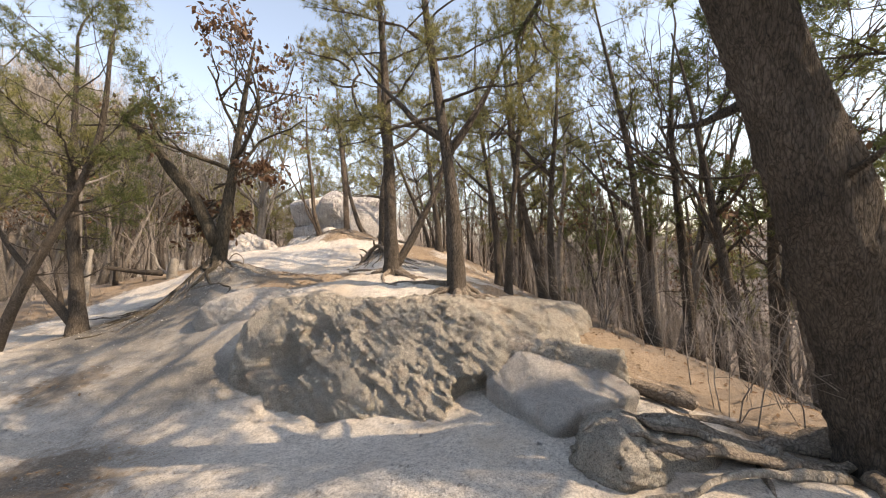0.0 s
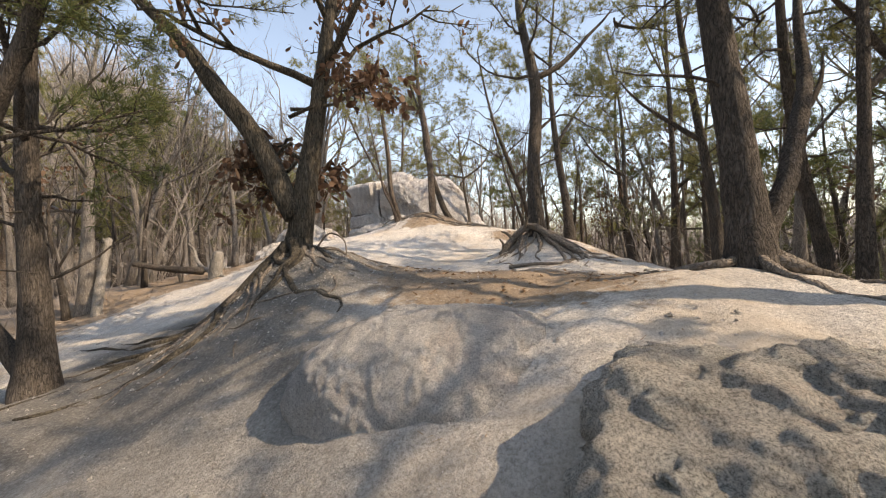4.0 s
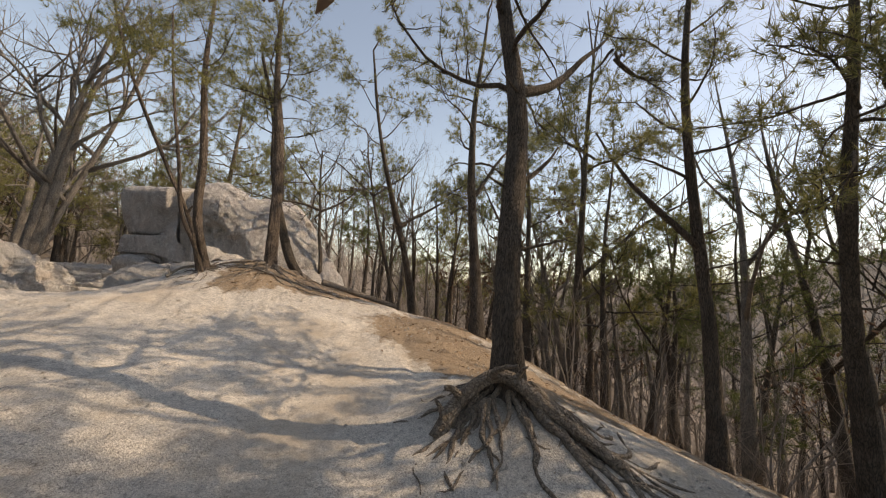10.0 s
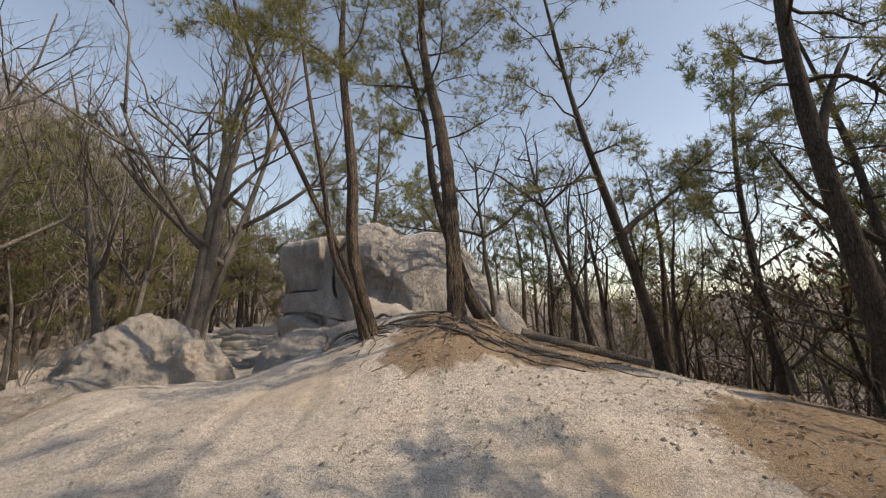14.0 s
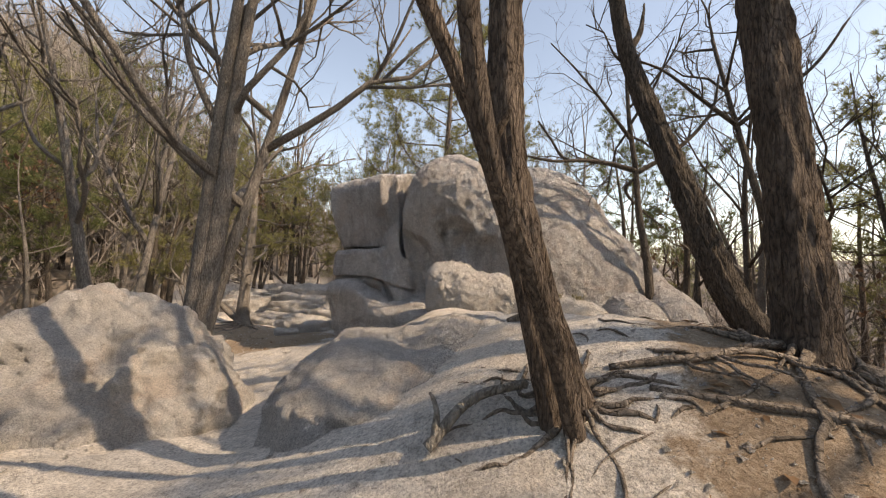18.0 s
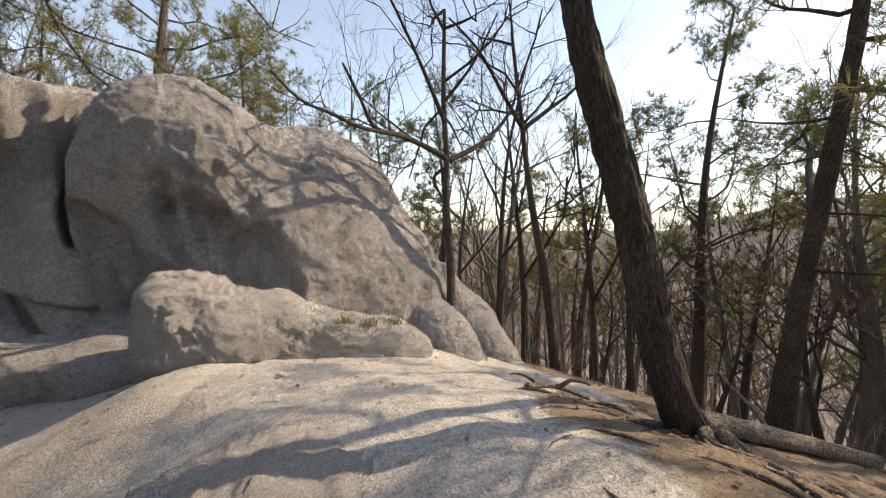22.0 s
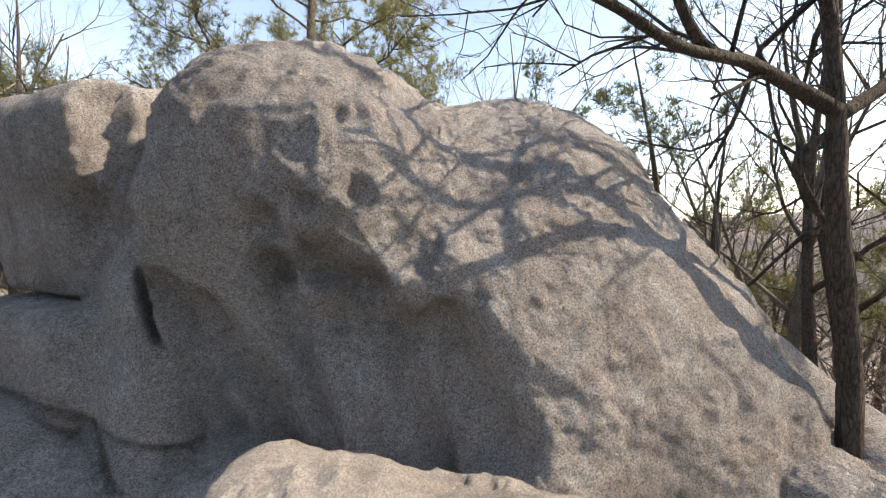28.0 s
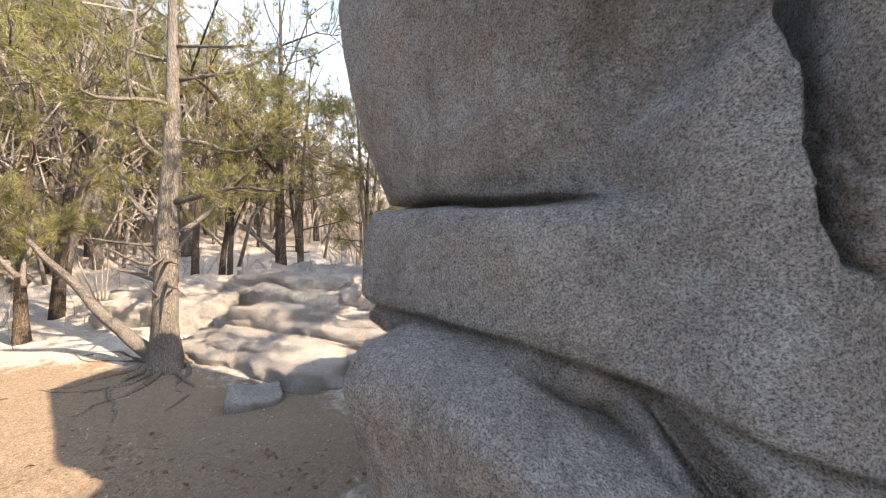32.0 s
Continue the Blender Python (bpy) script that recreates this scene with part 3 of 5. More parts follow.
def build_great_boulder():
    t = thing("great_boulder", -7, 24.5, "huge pitted grey granite boulder with a deep crack", "boulder", z=3.0)
    for name, core, reach, fn, level, mat in (("main_block", (-5.9, 25.0, 3.8), 4.8, dome, 8, GRANITE), ("split_block", (-8.9, 25.1, 4.2), 2.8, left_block, 7, GRANITE),
                                              ("base_ledge", (-8.4, 24.7, 2.7), 3.2, base_ledge, 7, GRANITE)):
        settle(solid(name, core, reach, fn, level, mat, None, "", 0.045, 0.012, 3, 0.005), t)
    for k, (c, ends) in enumerate((((-3.5, 22.6, 2.75), (((-3.75, 23.3, 3.2), (-3.55, 22.5, 2.75), 0.45), ((-3.55, 22.5, 2.75), (-3.35, 22.05, 2.3), 0.4))),
                                   ((-2.85, 22.6, 2.7), (((-3.05, 23.5, 3.45), (-2.85, 22.8, 2.85), 0.42), ((-2.85, 22.8, 2.85), (-2.68, 21.95, 2.1), 0.45))))):
        def slab(p, ends=ends):
            q = p.copy()
            q[..., 2] = q[..., 2] + 0.06 * smooth_noise(p * 1.7, 4)
            return join(groove(q, *ends[0]), groove(q, *ends[1]), 0.3)
        settle(solid("split_slab", c, 2.2, slab, 7, GRANITE, None, "", 0.05, 0.012, 7 + k), t)


build_great_boulder()


def rock(name, label, c, shape, reach=2.0, level=6, mat=PALE_GRANITE, coarse=0.06, fine=0.014, seed=1, category="rock"):
    ob = solid(name, c, reach, shape, level, mat, None, "", coarse, fine, seed)
    me = ob.data
    co = np.empty(len(me.vertices) * 3, np.float32)
    me.vertices.foreach_get("co", co)
    co = co.reshape(-1, 3) - np.array(c, np.float32)
    me.vertices.foreach_set("co", co.ravel())
    me.update()
    ob.location = c
    return tagged(ob, label, category)


def build_rocks():
    t = thing("rock_ledge", -6.0, 22.0, "low white weathered granite ledge with a knob at its end", "rock")
    settle(solid("knob", (-6.66, 22.22, 3.2), 1.2, lambda p: join(ball(p, (-6.68, 22.22, 3.25), (0.36, 0.4, 0.52), 2.8), ball(p, (-6.2, 22.2, 3.15), (0.8, 0.5, 0.52)), 0.2), 6, PALE_GRANITE, None, "", 0.05, 0.02, 21), t)
    settle(solid("ridge", (-5.8, 22.15, 3.0), 2.4, lambda p: block(p + np.array((0, 0, 0.24)) * (p[..., 0:1] + 6.4), (-5.6, 22.25, 3.22), (1.5, 0.55, 0.45), -6, 0, 0.3), 7, PALE_GRANITE, None, "", 0.05, 0.014, 22, 0.02), t)
    rock("boulder", "rounded pale grey granite boulder beside the channel", (-9.5, 19.2, 2.3),
         lambda p: join(join(ball(p, (-10.0, 19.35, 2.0), (1.2, 1.3, 1.32)), ball(p, (-9.0, 18.95, 2.0), (0.72, 0.85, 0.82), 2.3), 0.25), ball(p, (-10.1, 18.0, 1.6), (1.2, 1.1, 0.85)), 0.35), 2.6, 7, coarse=0.15, fine=0.022, seed=31)
    rock("boulder", "smooth pale granite hump with a sandy channel beside it", (-6.7, 18.9, 2.5),
         lambda p: join(ball(p, (-6.85, 19.0, 2.25), (0.95, 1.2, 0.85), 2.4), ball(p, (-6.1, 19.6, 2.3), (1.0, 1.3, 0.85)), 0.3), 2.6, 7, coarse=0.09, fine=0.02, seed=41)
    rock("boulder", "rounded grey granite boulder half sunk in pine needles", (-3.5, 7.05, 0.6),
         lambda p: ball(p, (-3.3, 7.0, 0.55), (1.2, 0.78, 0.58), 2.2), 2.2, 7, PALE_GRANITE, coarse=0.035, fine=0.012, seed=51)
    t = thing("rock_bank", -0.6, 5.7, "weathered brown rock bank with eroded holes and a shelf", "rock")
    settle(solid("rock_face", (-0.5, 5.8, 0.2), 3.2, bank, 8, BANK_ROCK, None, "", 0.05, 0.02, 61, 0.05), t)
    settle(solid("nose", (-2.3, 5.95, 0.25), 1.5, nose, 7, BANK_ROCK, None, "", 0.06, 0.025, 62, 0.06), t)
    settle(solid("shelf", (1.3, 4.35, 0.3), 1.3, lambda p: block(p, (1.3, 4.35, 0.3), (0.7, 0.4, 0.2), -27, -6, 0.1), 6, BANK_ROCK, None, "", 0.08, 0.03, 63), t)
    rock("boulder", "pale angular granite boulder at the foot of the bank", (1.05, 3.75, 0.0),
         lambda p: -join(-block(p, (1.08, 3.85, -0.1), (0.52, 0.55, 0.5), 25, 14, 0.07), -side(p, (0.85, 3.5, 0.26), (-0.45, -0.35, 0.8)), 0.04), 1.6, 6, coarse=0.03, fine=0.007, seed=71)

    for k, (x, y, hx, hy, hz, turn) in enumerate(((-12.9, 28.4, 1.7, 0.8, 0.22, -14), (-12.3, 29.3, 1.9, 0.8, 0.4, -10), (-13.4, 30.3, 1.8, 0.9, 0.6, -20), (-10.9, 28.6, 1.0, 0.7, 0.25, -25), (-11.3, 30.0, 1.3, 0.9, 0.55, 8), (-15.6, 29.4, 1.2, 0.8, 0.35, 12), (-12.2, 27.0, 0.35, 0.28, 0.16, 30), (-11.3, 27.6, 0.2, 0.15, 0.1, 10))):
        z = at(x, y) + 0.25 * hz
        if hx < 0.5:
            rock("loose_rock", "loose pale granite rock on the path", (x, y, z), lambda p, c=(x, y, z), h=(hx, hy, hz), a=turn: block(p, c, h, a, 5, 0.07), 0.8, 4, PALE_GRANITE, 0.06, 0.02, 90 + k)
            continue
        t = thing("rock_outcrop", x, y, "flat layered pale granite outcrop beside the path", "rock")
        for m, (f, up) in enumerate(((1.0, 0.0), (0.8, 0.85))):
            c = (x + 0.15 * m * (-1) ** k, y + 0.12 * m, z + up * hz)
            settle(solid("layer", c, 2.4, lambda p, c=c, h=(hx * f, hy * f, hz * (1 - 0.4 * m)), a=turn + 14 * m: block(p, c, h, a, 5, 0.07), 5, PALE_GRANITE, None, "", 0.13, 0.03, 90 + 2 * k + m, 0.05), t)


def nose(p):
    d = block(p, (-1.95, 5.78, 0.2), (0.62, 0.66, 0.58), -24, 8, 0.2)
    for c, r in (((-1.78, 4.95, 0.66), (0.17, 0.3, 0.2)), ((-2.2, 5.08, 0.36), (0.2, 0.3, 0.28)), ((-2.5, 5.3, 0.3), (0.12, 0.2, 0.14))):
        d = carve(d, ball(p, c, r), 0.05)
    return d


def bank(p):
    d = block(p, (-0.22, 6.05, -0.04), (2.25, 2.0, 1.0), -27, -6, 0.28)
    d = -join(-d, -side(p, (0.9, 4.4, 0.58), (0.38, -0.3, 0.87)), 0.25)
    d = -join(-d, -side(p, (-0.7, 4.5, 0.45), (-0.22, -0.72, 0.66)), 0.2)
    for c, r in (((-1.78, 4.9, 0.64), (0.17, 0.3, 0.18)), ((-2.1, 4.95, 0.3), (0.35, 0.3, 0.3)), ((0.35, 3.95, 0.0), (0.3, 0.3, 0.25)), ((-1.5, 4.85, 0.6), (0.14, 0.16, 0.1))):
        d = carve(d, ball(p, c, r), 0.07)
    # slanting strata
    along_, across, up = p @ np.array((0.78, -0.3, -0.55)), p @ np.array((0.55, 0.1, 0.83)), p @ np.array((-0.2, -0.95, 0.25))
    q = np.stack([1.1 * along_, 5.5 * across, 3.0 * up], -1)
    return d + 0.055 * np.abs(fractal(q, 3, 71)) - 0.01


build_rocks()


# ---- trees ----


def tufts(geo, rng, spots, ways, size, needles, width):
    """Sprays of needles at the given spots, each pointing its way."""
    n = len(spots)
    ways = ways / (np.linalg.norm(ways, axis=1)[:, None] + 1e-9)
    d = ways[:, None] * 0.75 + rng.normal(0, 0.62, (n, needles, 3))
    d /= np.linalg.norm(d, axis=2)[..., None]
    ln = size * rng.uniform(0.7, 1.2, (n, needles, 1))
    across = np.cross(d, rng.normal(0, 1, (n, needles, 3)))
    across /= np.linalg.norm(across, axis=2)[..., None] + 1e-9
    base = spots[:, None] + d * 0.01
    v = np.stack([base - across * width, base + across * width, base + d * ln], 2).reshape(-1, 3)
    geo.add(v, t=np.arange(len(v)).reshape(-1, 3))


def leaves(geo, rng, spots, size):
    """Curled dry leaves: a folded blade with a waist and lobes."""
    n = len(spots)
    d = rng.normal(0, 1, (n, 3)) + np.array((0, 0, -1.1))
    d /= np.linalg.norm(d, axis=1)[:, None]
    a = np.cross(d, rng.normal(0, 1, (n, 3)))
    a /= np.linalg.norm(a, axis=1)[:, None]
    up = np.cross(a, d)
    s = size * rng.uniform(0.6, 1.25, (n, 1))
    curl = rng.uniform(0.05, 0.45, (n, 1))
    rows = []
    for u, w in ((0.0, 0.02), (0.3, 0.17), (0.55, 0.27), (0.8, 0.22), (1.0, 0.03)):
        mid = spots + s * (d * u + up * curl * u * u)
        edge = up * (w * 0.8 * curl + 0.04)
        rows += [mid + s * (-a * w + edge), mid, mid + s * (a * w + edge)]
    v = np.stack(rows, 1).reshape(-1, 3)
    q = [(3 * r + c, 3 * r + c + 1, 3 * r + c + 4, 3 * r + c + 3) for r in range(4) for c in range(2)]
    geo.add(v, q=(np.arange(n)[:, None, None] * 15 + np.array(q)[None]).reshape(-1, 4))


def spine(rng, height, lean, bend, n):
    """Trunk line from the ground up; lean: how far the top stands off, bend: crookedness."""
    s = np.linspace(0, 1, n)
    w1, w2 = rng.uniform(0, 6.28, 2)
    x = lean[0] * s ** 1.15 + bend * (np.sin(s * 5 + w1) - math.sin(w1)) * s
    y = lean[1] * s ** 1.15 + bend * (np.sin(s * 4.3 + w2) - math.sin(w2)) * s
    return np.stack([x, y, s * height - 0.15], 1)


def trunk_radii(n, r, top=0.18, flare=0.55):
    s = np.linspace(0, 1, n)
    return r * ((1 - s) * (1 - top) + top) * (1 + flare * np.exp(-s * n * 0.35))


def along(line, u):
    f = u * (len(line) - 1)
    i = min(int(f), len(line) - 2)
    return line[i] + (line[i + 1] - line[i]) * (f - i)


def pine(name, seed, height=8.0, r=0.13, lean=(0, 0), bend=0.12, start=0.45, limbs=14, reach=1.9, dense=1.0, needle=(0.13, 16, 0.0036), sides=12, rings=34, rough=0.16,
         bark=PINE_BARK, green=NEEDLES, stubs=4, split=True, forks=(), stem=None, top=0.18):
    """A ridge pine: crooked trunk, bare lower limbs and tufted boughs. Returns its root at the origin."""
    rng = np.random.default_rng(seed)
    root = new(name)
    line = spine(rng, height, lean, bend, rings) if stem is None else curve_through(stem, rings)
    g = Geo()
    g.tube(line, trunk_radii(rings, r, top), sides, rough, seed)
    for u, way, ln, fr in forks:
        p = along(line, u)
        side_line = wander(rng, p, way, ln, 16, 0.25, 0.5)
        g.tube(side_line, np.linspace(fr, fr * 0.25, 16), max(6, sides - 3), rough, seed + 1)
    part("trunk", g.mesh("trunk"), bark, root)
    boughs, crown = Geo(), Geo()
    made = []

    def bough(p, way, ln, rad):
        b = Geo() if split else boughs
        path = wander(rng, p, way, ln, 9, 0.55, 0.25)
        b.tube(path, np.linspace(rad, rad * 0.25, 9), 5)
        spots, ways = [], []
        for k in range(int(5 + 4 * ln)):
            u = rng.uniform(0.3, 1.0)
            q = along(path, u)
            w = (path[-1] - path[0]) / ln * 0.6 + rng.normal(0, 0.5, 3) + np.array((0, 0, 0.22))
            sub = wander(rng, q, w, ln * rng.uniform(0.14, 0.34) + 0.12, 5 if split else 3, 0.5, 0.3)
            b.tube(sub, np.linspace(rad * 0.3, 0.004, len(sub)), 3)
            for m in range(max(2, int(9 * dense))):
                v = rng.uniform(0.25, 1.0)
                spots.append(along(sub, v) + rng.normal(0, 0.06, 3))
                ways.append(sub[-1] - sub[0] + np.array((0, 0, 0.12)))
        tufts(crown, rng, np.array(spots), np.array(ways), *needle)
        if split:
            part("bough", b.mesh("bough"), bark, root)

    turn = rng.uniform(0, 6.28)
    for k in range(limbs):
        u = start + (1 - start) * ((k + rng.uniform(-0.3, 0.3)) / limbs)
        u = min(max(u, start), 0.99)
        turn += 2.4 + rng.uniform(-0.5, 0.5)
        ln = reach * (0.45 + 0.55 * math.sin(min(1.0, (1 - u) / (1 - start) * 1.25 + 0.18) * 2.2)) * rng.uniform(0.65, 1.2)
        bough(along(line, u), (math.cos(turn), math.sin(turn), rng.uniform(0.05, 0.55)), ln, r * 0.36 * (1.15 - u))
    bough(line[-1], (0.1, 0.1, 1), reach * 0.5, r * 0.2)
    for u, way, ln, fr in forks:
        if ln < 1:
            continue
        p = along(line, u) + np.array(way) / np.linalg.norm(way) * ln * 0.9
        for k in range(4):
            bough(p + rng.normal(0, 0.1, 3), rng.normal(0, 1, 3) + np.array(way), reach * 0.6, fr * 0.35)
    for k in range(stubs):
        p = along(line, rng.uniform(0.18, start))
        a = rng.uniform(0, 6.28)
        stub = wander(rng, p, (math.cos(a), math.sin(a), 0.2), rng.uniform(0.2, 1.1), 6, 0.5)
        boughs.tube(stub, np.linspace(r * 0.16, 0.005, 6), 4)
    if boughs.n:
        tagged(part("brushwood" if split else "bough_work", boughs.mesh("boughs"), bark, root), kind="stuff")
    tagged(part("needles", crown.mesh("needles", False), green, root), kind="stuff")
    return root


def sprig(rng, geo, p, way, ln, rad, depth, ends, bend=0.5, lift=0.5, sides=5, fork=(2, 4), light=False):
    n = (3 if depth < 2 else 4) if light else (max(4, 8 - 2 * (4 - depth)) if depth > 1 else 4)
    path = wander(rng, p, way, ln, n, bend, lift)
    geo.tube(path, np.linspace(rad, rad * 0.45 if depth else 0.002, n), max(3, sides))
    if depth <= 0:
        ends.append(path[-1])
        ends.append(path[len(path) // 2])
        return
    main = path[-1] - path[0]
    main /= np.linalg.norm(main)
    for k in range(rng.integers(*fork) + (1 if depth > (2 if light else 1) else 0)):
        u = rng.uniform(0.35, 1.0)
        w = main + rng.normal(0, 0.55, 3) + np.array((0, 0, 0.15))
        sprig(rng, geo, along(path, u), w, ln * rng.uniform(0.45, 0.75), rad * 0.5, depth - 1, ends, bend, lift, sides - 1, fork, light)


def bare_tree(name, seed, height=7.0, r=0.1, lean=(0, 0), bend=0.15, start=0.3, limbs=7, depth=3, bark=GREY_BARK, stems=1, leafy=0, spread=0.8, sides=8, rings=20, rough=0.1, leaf_size=0.13, split=False, reach=0.42):
    """A leafless broad-leaved tree; leafy: dry leaves that still hang on it."""
    rng = np.random.default_rng(seed)
    root = new(name)
    ends, twigs = [], Geo()
    for s in range(stems):
        a = rng.uniform(0, 6.28)
        off = np.array((math.cos(a), math.sin(a), 0)) * (0 if stems == 1 else r * 1.2)
        l2 = (lean[0] + (0 if stems == 1 else math.cos(a) * height * 0.22), lean[1] + (0 if stems == 1 else math.sin(a) * height * 0.22))
        line = spine(rng, height * rng.uniform(0.85, 1.05), l2, bend, rings) + off
        g = Geo()
        rad = trunk_radii(rings, r * (1 if s == 0 else rng.uniform(0.6, 0.95)), 0.12, 0.4)
        g.tube(line, rad, sides, rough, seed + s)
        part("trunk", g.mesh("trunk"), bark, root)
        turn = rng.uniform(0, 6.28)
        for k in range(limbs):
            u = start + (0.98 - start) * (k + rng.uniform(0, 0.8)) / limbs
            turn += 2.4 + rng.uniform(-0.6, 0.6)
            way = (math.cos(turn) * spread, math.sin(turn) * spread, rng.uniform(0.35, 1.0))
            lg = Geo() if split else twigs
            sprig(rng, lg, along(line, u), way, height * reach * (1.1 - 0.7 * u) * rng.uniform(0.7, 1.2), r * 0.55 * (1.08 - u), depth, ends, 0.45, 0.45, 6 if split else 4, (2, 4), not split)
            if split:
                part("limb", lg.mesh("limb"), bark, root)
    if twigs.n:
        tagged(part("branch_work", twigs.mesh("branch_work"), bark, root), kind="stuff")
    if leafy:
        e = np.array(ends)
        spots = e[rng.integers(0, len(e), leafy)] + rng.normal(0, 0.06, (leafy, 3))
        lv = Geo()
        leaves(lv, rng, spots, leaf_size)
        tagged(part("dry_leaves", lv.mesh("dry_leaves", False), DRY_LEAVES, root), kind="stuff")
    return root


def roots(tree, seed, x, y, count, length, r, spread=(0, 6.28), mat=None, base=0.15):
    """Bare roots that creep out over the ground from a foot at x, y."""
    rng = np.random.default_rng(seed)
    for k in range(count):
        a = spread[0] + (spread[1] - spread[0]) * (k + rng.uniform(0.1, 0.9)) / count
        n = 22
        ln = length * rng.uniform(0.5, 1.15)
        px, py, d, pts = x + math.cos(a) * base, y + math.sin(a) * base, a, []
        for m in range(n):
            pts.append((px, py))
            d += rng.normal(0, 0.24)
            px, py = px + math.cos(d) * ln / n, py + math.sin(d) * ln / n
        pts = np.array(pts)
        z = land(pts[:, 0], pts[:, 1])
        s = np.linspace(0, 1, n)
        rad = r * rng.uniform(0.6, 1.1) * (1 - 0.82 * s) * (1 + 0.2 * np.sin(s * 23 + k))
        z = z + rad * (0.15 - 0.6 * s) + 0.10 * np.exp(-s * 9) * (r / 0.06) + 0.012 * np.sin(s * 15 + k)
        g = Geo()
        g.tube(np.column_stack([pts, z]), rad, 8, 0.2, seed + k)
        ob = part("root", g.mesh("root"), mat or ROOT_WOOD, None)
        settle(ob, tree)


def plant(root, x, y, label, category, turn=0.0, group="", dz=0.0):
    root.location = (x, y, at(x, y) + dz)
    root.rotation_euler = (0, 0, turn)
    root.empty_display_size = 0.2
    return tagged(root, label, category, group)


def rise(*pts):
    """A stem's line as seen from its foot on the ground, for pine()."""
    x, y = pts[0][:2]
    out = np.array(pts, float) - np.array((x, y, at(x, y)))
    out[0, 2] = -0.15
    return out


def limbed_tree(name, seed, stem, r, limbs, bark, label, twigs=7):
    """A leafless tree with a trunk and great limbs along given lines."""
    rng = np.random.default_rng(seed)
    x, y = stem[0][:2]
    foot = np.array((x, y, at(x, y)))
    root = new(name)
    g = Geo()
    line = rise(*stem)
    g.tube(curve_through(line, 60), trunk_radii(60, r, 0.3), 16, 0.15, seed)
    part("trunk", g.mesh("trunk"), bark, root)
    for k, (rad, pts) in enumerate(limbs):
        g, ends = Geo(), []
        bough = curve_through(np.array(pts, float) - foot, 26)
        g.tube(bough, np.linspace(rad, rad * 0.3, 26), 9, 0.12, seed + k)
        for m in range(twigs):
            u = rng.uniform(0.25, 1.0)
            sprig(rng, g, along(bough, u), rng.normal(0, 0.7, 3) + (bough[-1] - bough[0]) * 0.4 + np.array((0, 0, 0.4)), rng.uniform(0.5, 1.1), rad * 0.4 * (1.2 - u), 2, ends, 0.6, 0.3, 5)
        part("limb", g.mesh("limb"), bark, root)
    ends, crown = [], Geo()
    for m in range(6):
        sprig(rng, crown, along(line, rng.uniform(0.75, 1.0)), rng.normal(0, 0.8, 3) + np.array((0, 0, 0.8)), 1.3, r * 0.3, 2, ends, 0.5, 0.3, 5)
    tagged(part("branch_work", crown.mesh("branch_work"), bark, root), kind="stuff")
    return plant(root, x, y, label, "tree")


